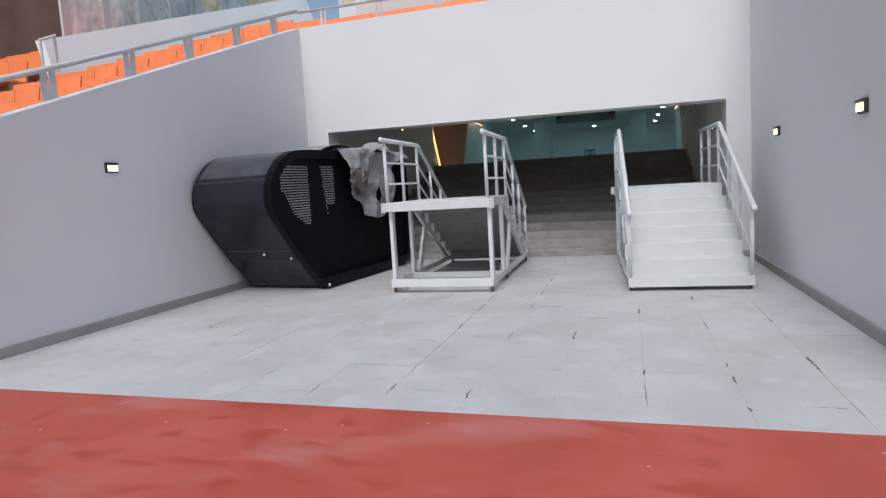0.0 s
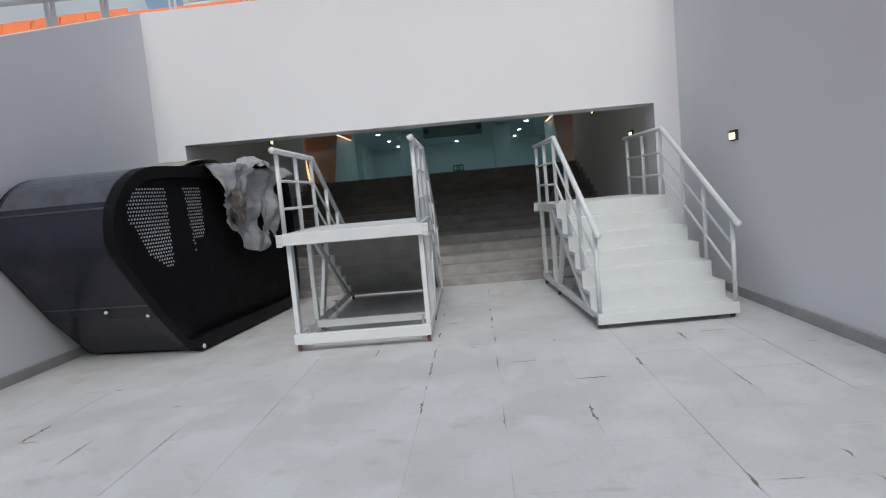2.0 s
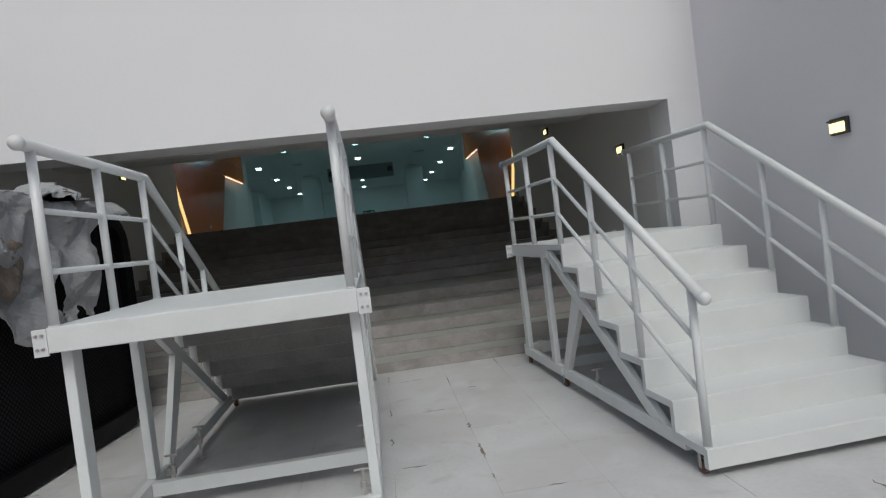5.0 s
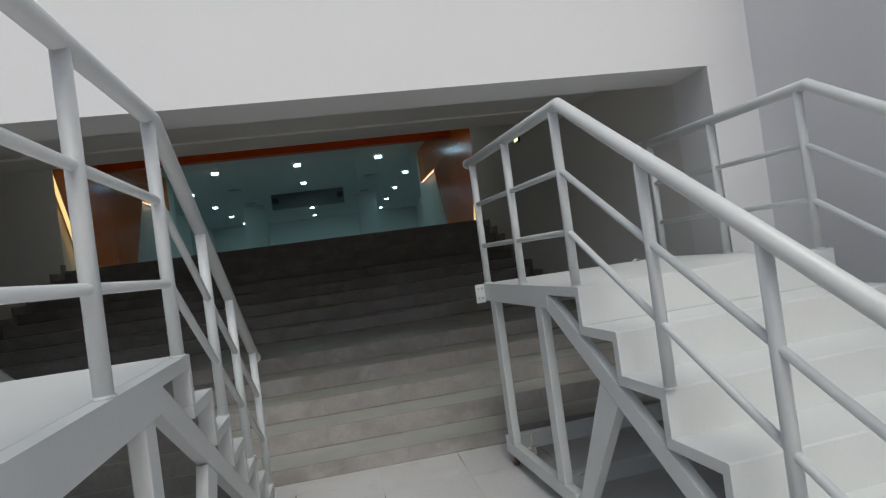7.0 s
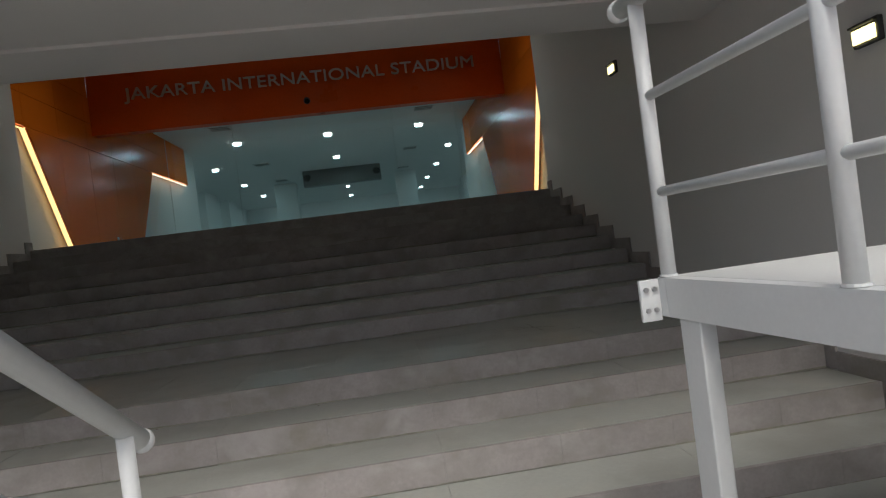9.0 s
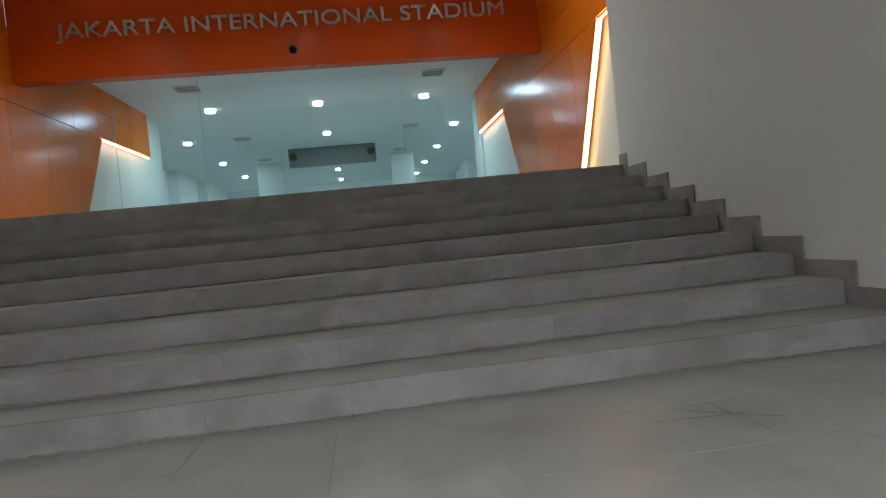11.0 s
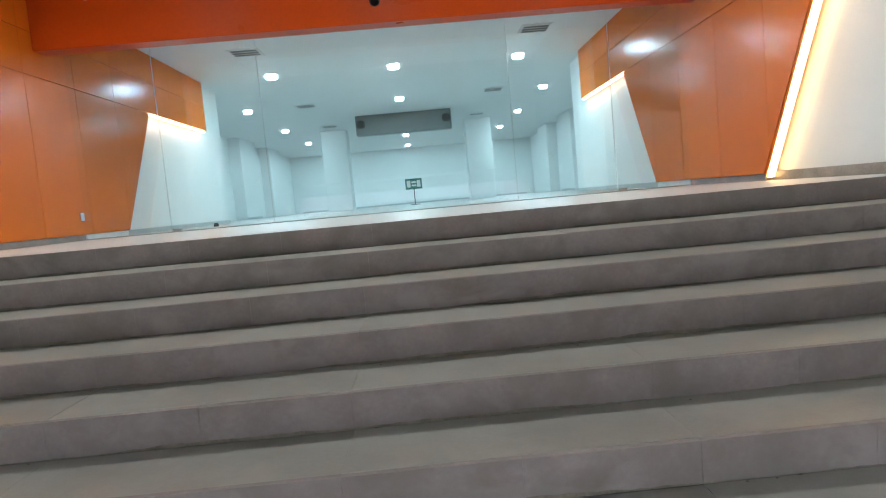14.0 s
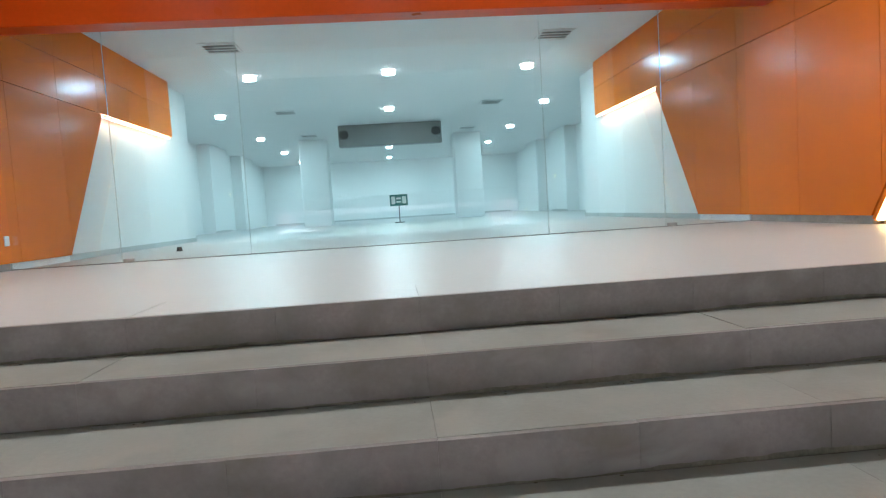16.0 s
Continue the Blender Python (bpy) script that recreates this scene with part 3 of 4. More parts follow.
sign = thing("sign_stand", "small teal notice board on a black floor stand", "sign", pose(-0.85, 41.5, TOP))
bm = bmesh.new()
disc(bm, (0, 0, 0.012), 0.19, 0.024, 24)
part("base", bm, M_DARK, sign)
part("pole", tube(bmesh.new(), [(0, 0, 0.02), (0, 0, 0.66)], 0.018), M_DARK, sign)
board = part("board", one_box(-0.33, 0.33, -0.02, 0.0, 0.62, 1.04, bevel=0.006), M_TEAL, sign, "teal board with pale unreadable bars")
for a in ((-0.27, -0.13, 0.70, 0.97), (0.13, 0.27, 0.70, 0.97), (-0.09, 0.09, 0.86, 0.93), (-0.09, 0.09, 0.74, 0.80)):
    part("bar", one_box(a[0], a[1], -0.026, -0.021, a[2], a[3]), M_PALE, board)

switch = thing("wall_socket", "small white socket plate on the wood panel", "socket", pose(WL, 26.42, TOP + 0.36))
part("plate", one_box(0.0, 0.012, -0.045, 0.045, -0.06, 0.06, bevel=0.003), M_PALE, switch)
part("insert", one_box(0.0125, 0.016, -0.028, 0.028, -0.03, 0.03, bevel=0.001), M_WHITE, switch)

stopper = thing("door_stopper", "small black rubber stopper on the lobby floor", "door stopper", pose(-4.56, 28.9, TOP))
bm = bmesh.new()
bmesh.ops.create_cone(bm, cap_ends=True, segments=16, radius1=0.05, radius2=0.035, depth=0.07, matrix=Matrix.Translation((0, 0, 0.035)))
part("rubber", bm, M_DARK, stopper)

cctv = thing("dome_camera", "black dome camera on the orange header", "camera", pose(-0.97, HY - 0.001, 5.37))
bm = bmesh.new()
disc(bm, (0, -0.02, 0), 0.075, 0.04, 20, "y")
part("mount", bm, M_DARK, cctv)
bm = bmesh.new()
bmesh.ops.create_uvsphere(bm, u_segments=18, v_segments=12, radius=0.06, matrix=Matrix.Translation((0, -0.05, -0.02)))
part("dome", bm, M_BLACK, cctv, smooth=True)

# steel letters on the header
WORDS = "JAKARTA INTERNATIONAL STADIUM"
curve = bpy.data.curves.new("letters", "FONT")
curve.body, curve.size, curve.extrude, curve.align_x, curve.space_character = WORDS, 0.47, 0.025, "CENTER", 1.02
tmp = new("letters_tmp", curve)
bpy.context.view_layer.update()
me = bpy.data.meshes.new_from_object(tmp.evaluated_get(bpy.context.evaluated_depsgraph_get()))
bpy.data.objects.remove(tmp)
co = [v.co for v in me.vertices]
lo, hi = min(c.x for c in co), max(c.x for c in co)
zl, zh = min(c.y for c in co), max(c.y for c in co)
fx, fz = 7.9 / (hi - lo), 0.345 / (zh - zl)
for v in me.vertices:
    c = v.co.copy()
    v.co = Vector(((c.x - (lo + hi) / 2) * fx, -0.045 - c.z, (c.y - zl) * fz))
bm = bmesh.new()
bm.from_mesh(me)
bpy.data.meshes.remove(me)
groups, seen = [], set()
for f in bm.faces:
    if f.index in seen:
        continue
    todo, got = [f], []
    seen.add(f.index)
    while todo:
        g = todo.pop()
        got.append(g)
        for e in g.edges:
            for o in e.link_faces:
                if o.index not in seen:
                    seen.add(o.index)
                    todo.append(o)
    xs_ = [v.co.x for g in got for v in g.verts]
    groups.append([min(xs_), max(xs_), got])
groups.sort(key=lambda g: g[0])
glyphs = []
for a, b, got in groups:
    if glyphs and a < glyphs[-1][1] - 0.03 and b - a < 0.6 and min(b, glyphs[-1][1]) - a > 0.4 * min(b - a, glyphs[-1][1] - glyphs[-1][0]):
        glyphs[-1][1] = max(b, glyphs[-1][1])
        glyphs[-1][2] += got
    else:
        glyphs.append([a, b, list(got)])
letter_sign = thing("letter_sign", "raised brushed steel letters reading a stadium name", "sign", pose(-0.98, HY, 5.69))
for a, b, got in glyphs:
    one = bmesh.new()
    table = {}
    for f in got:
        for v in f.verts:
            if v.index not in table:
                table[v.index] = one.verts.new(v.co)
        try:
            one.faces.new([table[v.index] for v in f.verts])
        except ValueError:
            pass
    part("letter", one, M_LETTER, letter_sign)
bm.free()


# ---- wall lamps ----
lamp = None
for x, y, z, turn in ((XR, 7.52, 2.22, 180), (XR, 11.08, 2.22, 180), (XL, 7.54, 2.22, 0), (XL, 11.08, 2.22, 0), (OR + 0.001, 14.8, 2.61, 180), (OR + 0.001, 18.47, 3.51, 180),
                      (SL - 0.001, 14.8, 2.61, 0), (SL - 0.001, 18.47, 3.51, 0)):
    m = pose(x, y, z, 0, 0, turn)
    if lamp is None:
        lamp = thing("wall_lamp", "dark square wall lamp with a glowing yellow lens", "wall lamp", m, "wall lamps")
        bm = one_box(0.0005, 0.04, -0.10, 0.10, -0.075, 0.07, bevel=0.008)
        part("housing", bm, M_DARK, lamp)
        part("lens", one_box(0.0405, 0.055, -0.085, 0.085, -0.055, 0.03, bevel=0.004), M_BULK, lamp, "lit yellow lens")
        part("visor", one_box(0.0405, 0.07, -0.095, 0.095, 0.042, 0.056, bevel=0.003), M_DARK, lamp)
    else:
        copy_thing(lamp, m)


# ---- rolling stairs ----
def rolling_stairs(name, label, m):
    """Steel stairs of six steps and a platform on castors. Local y runs from the lowest step to the platform's end."""
    t = thing(name, label, "rolling stairs", m, "rolling stairs")
    W, R, G, Z0, N, L = 0.844, 0.212, 0.358, 0.192, 6, 3.897
    HP = Z0 + N * R
    yp = G * N

    def fold(y, z, low, depth):
        """A step folded from thick sheet: riser and tread in one, open below, with a worn front edge."""
        q = [(y, low), (y, z - 0.006), (y + 0.002, z - 0.002), (y + 0.006, z), (y + depth, z), (y + depth, z - 0.052), (y + 0.046, z - 0.052), (y + 0.046, low)]
        return prism(bmesh.new(), q, "x", -W, W)
    part("step", fold(0.0, Z0, 0.062, G + 0.0455), M_DECK, t, "lowest step with a deep front")
    for i in range(1, N):
        part("step", fold(G * i, Z0 + R * i, Z0 + R * (i - 1) + 0.0005, G + 0.0455), M_DECK, t)
    part("riser", one_box(-W, W, yp, yp + 0.0458, HP - R + 0.0005, HP, bevel=0.004), M_DECK, t)
    part("platform", one_box(-W + 0.058, W - 0.058, yp + 0.0462, L - 0.061, HP - 0.05, HP - 0.0004, bevel=0.001), M_DECK, t)
    # grey sheets added behind the white risers to darken the shaded underside
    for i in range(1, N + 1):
        part("underside", one_box(-W + 0.07, W - 0.07, G * i + 0.0465, G * i + 0.0495, Z0 + R * (i - 1) - 0.05, Z0 + R * i - 0.0535), M_UNDER_SHADE, t, "grey sheet behind a riser that deepens its shade")
    # the frame is deep at the back and thin over the top step
    join = 2.60
    bm = bmesh.new()
    for x0, x1 in ((-W, -W + 0.057), (W - 0.057, W)):
        q = [(yp + 0.0462, HP - 0.0015), (L - 0.0605, HP - 0.0015), (L - 0.0605, HP - 0.14), (join, HP - 0.14), (join, HP - 0.056), (yp + 0.0462, HP - 0.056)]
        prism(bm, q, "x", x0, x1)
    box(bm, -W, W, L - 0.06, L, HP - 0.142, HP - 0.0015, bevel=0.006)
    part("platform_frame", bm, M_WHITE, t)
    # another added grey sheet, shade painted under the deck
    part("underside", one_box(-W + 0.06, W - 0.06, yp + 0.05, L - 0.0625, HP - 0.058, HP - 0.0505), M_UNDER_SHADE, t, "grey sheet under the platform that deepens its shade")
    for y in (2.72, 3.3):
        part("joist", one_box(-W + 0.06, W - 0.06, y, y + 0.05, HP - 0.12, HP - 0.059), M_WHITE, t)
    # base frame
    V = W - 0.002
    for x0, x1 in ((-V, -V + 0.06), (V - 0.06, V)):
        part("base_rail", one_box(x0, x1, 0.26, 2.50, 0.098, 0.198, bevel=0.004), M_WHITE, t)
        part("base_rail", one_box(x0, x1, 2.56, L - 0.09, 0.098, 0.198, bevel=0.004), M_WHITE, t)
        part("joint_plate", one_box(x0 + 0.012, x1 - 0.012, 2.501, 2.559, 0.115, 0.19), M_WHITE, t)
    part("crossbar", one_box(-V, V, L - 0.089, L - 0.03, 0.095, 0.228, bevel=0.006), M_WHITE, t)
    part("crossbar", one_box(-V + 0.061, V - 0.061, 2.86, 2.93, 0.10, 0.198, bevel=0.004), M_WHITE, t)
    slope = 0.58
    y_up, y_low = join - 0.02 - (HP - 0.06 - 0.20) / slope, join - 0.02 - (HP - 0.18 - 0.20) / slope
    for s in (-1, 1):
        x0, x1 = sorted((s * (W - 0.003), s * (W - 0.063)))
        part("leg", one_box(x0, x1, L - 0.235, L - 0.115, 0.199, HP - 0.1405, bevel=0.006), M_WHITE, t)
        part("leg", one_box(x0, x1, 2.72, 2.83, 0.199, HP - 0.1405, bevel=0.006), M_WHITE, t)
        beam = [(y_up, 0.199), (y_low, 0.199), (join - 0.02, HP - 0.18), (join + 0.05, HP - 0.1405), (join - 0.001, HP - 0.1405), (join - 0.001, HP - 0.0565), (join - 0.014, HP - 0.0565)]
        x0, x1 = sorted((s * (W - 0.004), s * (W - 0.054)))
        part("stringer", prism(bmesh.new(), beam, "x", x0, x1), M_WHITE, t)
        x0, x1 = sorted((s * (W - 0.006), s * (W - 0.056)))
        part("brace", prism(bmesh.new(), [(2.37, 0.199), (2.50, 0.199), (2.045, 0.965), (1.885, 0.872)], "x", x0, x1), M_WHITE, t)
        br = part("bracket", one_box(s * W if s > 0 else -W - 0.075, W + 0.075 if s > 0 else -W, L - 0.012, L + 0.004, HP - 0.155, HP - 0.005, bevel=0.003), M_WHITE, t)
        for dx, dz in ((0.022, -0.04), (0.054, -0.04), (0.022, -0.115), (0.054, -0.115)):
            bm = bmesh.new()
            disc(bm, (s * (W + dx), L - 0.004, HP + dz), 0.009, 0.034, 10, "y")
            part("bolt", bm, M_STEEL, br)
        for y, c in ((0.115, s * (W - 0.035)), (2.53, s * (W - 0.03)), (L - 0.12, s * (W - 0.04))):
            bm = bmesh.new()
            disc(bm, (c, y, 0.042), 0.042, 0.034, 18, "x")
            wh = part("castor", bm, M_WHEEL, t, "small rusty castor wheel")
            up = 0.1395 if y < 1 else (0.1145 if y < 3 else 0.0945)
            bm = one_box(c - 0.028, c + 0.028, y - 0.025, y + 0.025, up - 0.006, up)
            for q in (-0.026, 0.022):
                bar(bm, (c + q + 0.002, y, 0.036), (c + q + 0.002, y, up - 0.003), 0.004, 0.03)
            bmesh.ops.remove_doubles(bm, verts=bm.verts, dist=0.0005)
            part("fork", bm, M_STEEL, wh)
        for y in (1.9, 2.62, L - 0.34):
            c = s * (W - 0.115)
            bm = bmesh.new()
            tube(bm, [(c, y, 0.03), (c, y, 0.30)], 0.011, 8)
            tube(bm, [(c - 0.05, y, 0.29), (c + 0.05, y, 0.29)], 0.008, 8)
            disc(bm, (c, y, 0.02), 0.042, 0.014, 14)
            box(bm, min(c - 0.02 * s, s * (W - 0.063)), max(c - 0.02 * s, s * (W - 0.063)), y - 0.02, y + 0.02, 0.14, 0.185)
            disc(bm, (c, y, 0.20), 0.022, 0.03, 10)
            part("levelling_jack", bm, M_JACK, t, "dirty steel levelling jack")
        # handrail, running on past the posts at both ends
        x = s * (W - 0.03)
        ends, knee, back = (x, -0.10, Z0 + 0.947), (x, yp + 0.0, HP + 0.995), (x, L + 0.09, HP + 0.995)
        part("handrail", tube(bmesh.new(), [ends, knee, back], 0.036, 14, ball=True), M_WHITE, t, smooth=True)
        posts = [(0.035, Z0), (0.785, Z0 + 2 * R), (1.435, Z0 + 4 * R), (yp + 0.075, HP), (3.056, HP), (L - 0.035, HP)]

        def height(y):
            return ends[2] + (knee[2] - ends[2]) * (y - ends[1]) / (knee[1] - ends[1]) if y < knee[1] else knee[2]
        for y, z in posts:
            part("post", tube(bmesh.new(), [(x, y, z), (x, y, height(y))], 0.027, 14), M_WHITE, t, smooth=True)
            part("weld", tube(bmesh.new(), [(x, y, z + 0.0005), (x, y, z + 0.008)], 0.032, 14), M_WHITE, t)
        for k in (0.301, 0.642):
            a, b, c = 0.035, posts[3][0], L - 0.035
            low = [(x, a, height(a) - 0.995 + k), (x, yp + 0.03, HP + k - 0.02), (x, b, HP + k), (x, c, HP + k)]
            part("mid_rail", tube(bmesh.new(), low, 0.018, 12), M_WHITE, t, smooth=True)
    return t


rolling_stairs("rolling_stairs", "white steel rolling stairs with handrails, standing steps first", pose(2.249, 9.744, 0, 0, 0, 3.39))
rolling_stairs("rolling_stairs", "white steel rolling stairs turned with the platform outward", pose(-1.500, 13.567, 0, 0, 0, 180.9))


# ---- black bench shelter ----
def shelter():
    t = thing("bench_shelter", "black metal team bench shelter with a rounded roof and perforated end", "shelter", pose(-3.72, 10.12, 0, 0, 0, -7.0))
    prof = [(0.03, 0.04), (-0.52, 0.60), (-1.02, 1.22), (-1.19, 1.46), (-1.23, 1.66), (-1.16, 1.95), (-0.92, 2.23), (-0.62, 2.38), (-0.30, 2.42), (0.05, 2.43),
            (2.65, 2.43), (2.95, 2.42), (3.22, 2.36), (3.40, 2.18), (3.45, 1.95), (3.46, 1.70), (3.46, 0.75), (3.45, 0.45), (3.35, 0.18), (3.10, 0.05), (2.80, 0.04)]

    fine = []
    for i in range(len(prof)):
        p0, p1, p2, p3 = (Vector(prof[(i + q) % len(prof)]) for q in (-1, 0, 1, 2))
        fine.append(tuple(p1))
        if i in (2, 3, 4, 5, 6, 7, 11, 12, 13, 17, 18):
            for s in (0.25, 0.5, 0.75):
                q = 0.5 * ((2 * p1) + (p2 - p0) * s + (2 * p0 - 5 * p1 + 4 * p2 - p3) * s * s + (3 * p1 - p0 - 3 * p2 + p3) * s ** 3)
                fine.append(tuple(q))
    prof = fine

    def inset(d):
        c = Vector((1.1, 1.25))
        out = []
        k = len(prof)
        for i in range(k):
            p, a, b = Vector(prof[i]), Vector(prof[i - 1]), Vector(prof[(i + 1) % k])
            n1, n2 = (p - a).normalized(), (b - p).normalized()
            n1, n2 = Vector((-n1.y, n1.x)), Vector((-n2.y, n2.x))
            n = (n1 + n2).normalized()
            if n.dot(c - p) < 0:
                n = -n
            out.append(tuple(p + n * d / max(0.5, abs(n.dot(n1)))))
        return out
    D = 1.60
    inner = inset(0.03)

    def ring(a, b, x0, x1):
        bm = bmesh.new()
        k = len(a)
        v = [[bm.verts.new((x, *p)) for p in q] for x in (x0, x1) for q in (a, b)]
        for i in range(k):
            j = (i + 1) % k
            bm.faces.new((v[0][i], v[0][j], v[2][j], v[2][i]))
            bm.faces.new((v[1][i], v[1][j], v[3][j], v[3][i]))
            bm.faces.new((v[0][i], v[0][j], v[1][j], v[1][i]))
            bm.faces.new((v[2][i], v[2][j], v[3][j], v[3][i]))
        return bm
    part("shell", ring(prof, inner, -D, -0.06), M_SHELL, t, "dark grey curved sheet shell")
    big = inset(-0.006)
    part("rim", ring(big, inset(0.14), -0.14, 0.0), M_BLACK, t, "broad black edge frame")
    part("rim", ring(inset(0.0005), inset(0.12), -D - 0.03, -D - 0.0005), M_BLACK, t)
    # added dusty band over the upper curve; its lighter grey paints the sky's reflection
    near, far = [p for p in inset(-0.004) if p[0] < 0.3 and p[1] > 1.96], [p for p in inset(0.0) if p[0] < 0.3 and p[1] > 1.96]
    bm = bmesh.new()
    prism(bm, near + far[::-1], "x", -D + 0.06, -0.15)
    part("glazed_band", bm, M_DUST_SHEEN, t, "dusty band over the curved edge, lighter for the sky's reflection")
    part("end_panel", prism(bmesh.new(), inset(0.135), "x", -0.115, -0.09), M_PERF, t, "black end panel")
    part("back_panel", prism(bmesh.new(), inset(0.04), "x", -D + 0.02, -D + 0.05), M_BLACK, t)
    part("seam", bar(bmesh.new(), (-D, -1.165, 1.955), (-0.15, -1.165, 1.955), 0.014, 0.02), M_DUST_SHEEN, t, "dusty pale edge strip")
    part("seam", bar(bmesh.new(), (-D, -0.655, 0.765), (-0.15, -0.655, 0.765), 0.012, 0.014), M_DUST_SHEEN, t, "dusty pale seam low on the shell")
    part("seam", bar(bmesh.new(), (-0.72, -0.66, 0.758), (-0.72, -0.07, 0.165), 0.010, 0.010), M_BLACK, t)
    # perforated windows: pale discs on the panel stand for light through its holes
    for y0, y1, z1, lean in ((-0.86, -0.06, 2.15, 0.55), (0.27, 0.71, 2.15, 0.9)):
        pitch, hole = 0.0505, 0.0130
        bm = bmesh.new()
        n = int((y1 - y0) / pitch)
        rows = int(1.05 / (pitch * 0.866))
        cells = []
        for r in range(rows):
            for c in range(n):
                cy = y0 + (c + 0.5 * (r % 2)) * pitch
                cz = z1 - r * pitch * 0.866
                lowest = 1.15 + lean * max(0.0, (-0.2 - cy))
                if lean > 0.8:
                    lowest = 1.46 if cy > 0.41 else 1.18
                    if cy > 0.68 - (z1 - cz) * 0.05 or cy < 0.27 + (z1 - cz) * 0.14:
                        continue
                if cz > lowest and not (lean < 0.8 and cy < -0.80 + (1.75 - cz) * 0.62 and cz < 1.75):
                    cells.append((cy, cz))
        for cy, cz in cells:
            bmesh.ops.create_cone(bm, cap_ends=True, segments=8, radius1=hole, radius2=hole, depth=0.004,
                                  matrix=Matrix.Translation((-0.086, cy, cz)) @ Matrix.Rotation(radians(90), 4, "Y"))
        tagged(part("perforation", bm, M_HOLE_LIGHT, t, "pale discs painted as light through punched holes"), kind="stuff")
    q = [(-0.045, 0.035), (0.10, 0.03), (3.05, 0.03), (3.12, 0.21), (-0.20, 0.21)]
    bm = prism(bmesh.new(), q, "x", 0.0065, 0.085)
    for v in bm.verts:
        if v.co.x > 0.05:
            v.co.x -= 0.045 * max(0.0, v.co.y) / 3.1
    part("base_rail", bm, M_BLACK, t, "black rail along the foot of the end panel")
    bm = bmesh.new()
    disc(bm, (0.086, 0.03, 0.075), 0.03, 0.02, 10, "x")
    part("bolt", bm, M_PALE, t)
    for y, z in ((0.25, 0.03), (2.4, 0.03)):
        for x in (-0.2, -1.4):
            bm = bmesh.new()
            disc(bm, (x, y, 0.03), 0.022, 0.05, 12)
            disc(bm, (x, y, 0.008), 0.05, 0.016, 14)
            part("foot", bm, M_STEEL, t)
    for y, z in ((-0.52, 0.62), (-0.60, 0.70)):
        bm = bmesh.new()
        bmesh.ops.create_uvsphere(bm, u_segments=10, v_segments=6, radius=0.022, matrix=Matrix.Translation((-0.25 - 0.5 * (y < -0.55), y - 0.02, z)))
        part("bolt", bm, M_PALE, t)
    return t


bench = shelter()


def crumpled(name, label, material, place, edge, seed, fold=0.09, nu=20, nv=20, thick=0.004, hole=(2, 2, 2, 2)):
    """A crumpled sheet. place(u, v) gives a point of the smooth sheet, creased at random; edge(u) is how far down it reaches."""
    rnd = random.Random(seed)
    bm = bmesh.new()
    grid = {}

    waves = [(rnd.uniform(0, math.pi), rnd.uniform(*f), rnd.random(), a) for f, a in
             (((1.2, 2.0), 0.55), ((1.8, 2.8), 0.4), ((2.5, 4.0), 0.3), ((3.5, 5.0), 0.24), ((5.0, 8.0), 0.17), ((8.0, 12.0), 0.10))]

    def crease(u, v):
        """Straight folds in several directions, each bent a little."""
        bend = 0.10 * noise.noise(Vector((u * 3, v * 3, seed)))
        s = 0.0
        for a, f, ph, amp in waves:
            q = ((math.cos(a) * u + math.sin(a) * v + bend) * f + ph) % 1.0
            s += amp * (4 * abs(q - 0.5) - 1)
        return s
    for i in range(nu + 1):
        for j in range(nv + 1):
            u = (i + rnd.uniform(-0.15, 0.15)) / nu
            v = (j + rnd.uniform(-0.15, 0.15)) / nv
            if v > edge(u) + rnd.uniform(-0.02, 0.02) or (hole[0] < u < hole[1] and hole[2] < v < hole[3]):
                continue
            p = Vector(place(u, v))
            k, w = crease(u, v), crease(v + 0.37, u - 0.21)
            p += Vector((0.5 * k + 0.45, 0.3 * w, 0.2 * w)) * fold
            grid[i, j] = bm.verts.new(p)
    for (i, j) in list(grid):
        a, b, c, d = (grid.get(k) for k in ((i, j), (i + 1, j), (i + 1, j + 1), (i, j + 1)))
        if a and b and c and d:
            if (i + j) % 2:
                bm.faces.new((a, b, c))
                bm.faces.new((a, c, d))
            else:
                bm.faces.new((a, b, d))
                bm.faces.new((b, c, d))
        elif a and b and d:
            bm.faces.new((a, b, d))
        elif a and b and c:
            bm.faces.new((a, b, c))
    bmesh.ops.delete(bm, geom=[v for v in bm.verts if not v.link_faces], context="VERTS")
    ex = bmesh.ops.extrude_face_region(bm, geom=bm.faces[:])
    for g in ex["geom"]:
        if isinstance(g, bmesh.types.BMVert):
            g.co += Vector((-thick, 0, -thick))
    return tagged(part(name, bm, material, None), label, name.replace("_", " "))


def torn(*rows):
    """An outline through (u, v) rows."""
    def edge(u):
        for (a, p), (b, q) in zip(rows, rows[1:]):
            if u <= b:
                return p + (q - p) * (u - a) / (b - a)
        return rows[-1][1]
    return edge


def cap_x(y):
    return -3.72 + 0.123 * (y - 10.12)


crumpled("plastic_sheet", "torn grey plastic sheet draped over the bench shelter", M_PLASTIC,
         lambda u, v: (cap_x(10.8 + 2.3 * u) + 0.05 - 0.9 * max(0, 0.25 - v), 10.8 + 2.3 * u, 2.47 - 1.62 * max(0, v - 0.2)),
         torn((-0.1, 0.42), (0.02, 0.46), (0.07, 0.62), (0.2, 0.90), (0.28, 1.06), (0.34, 1.12), (0.45, 1.10), (0.54, 1.02), (0.6, 0.86), (0.66, 0.95), (0.71, 0.93), (0.74, 0.7), (0.78, 0.45), (0.88, 0.34), (1.1, 0.3)), 3,
         fold=0.23, nu=64, nv=56, hole=(0.475, 0.52, 0.66, 0.86))
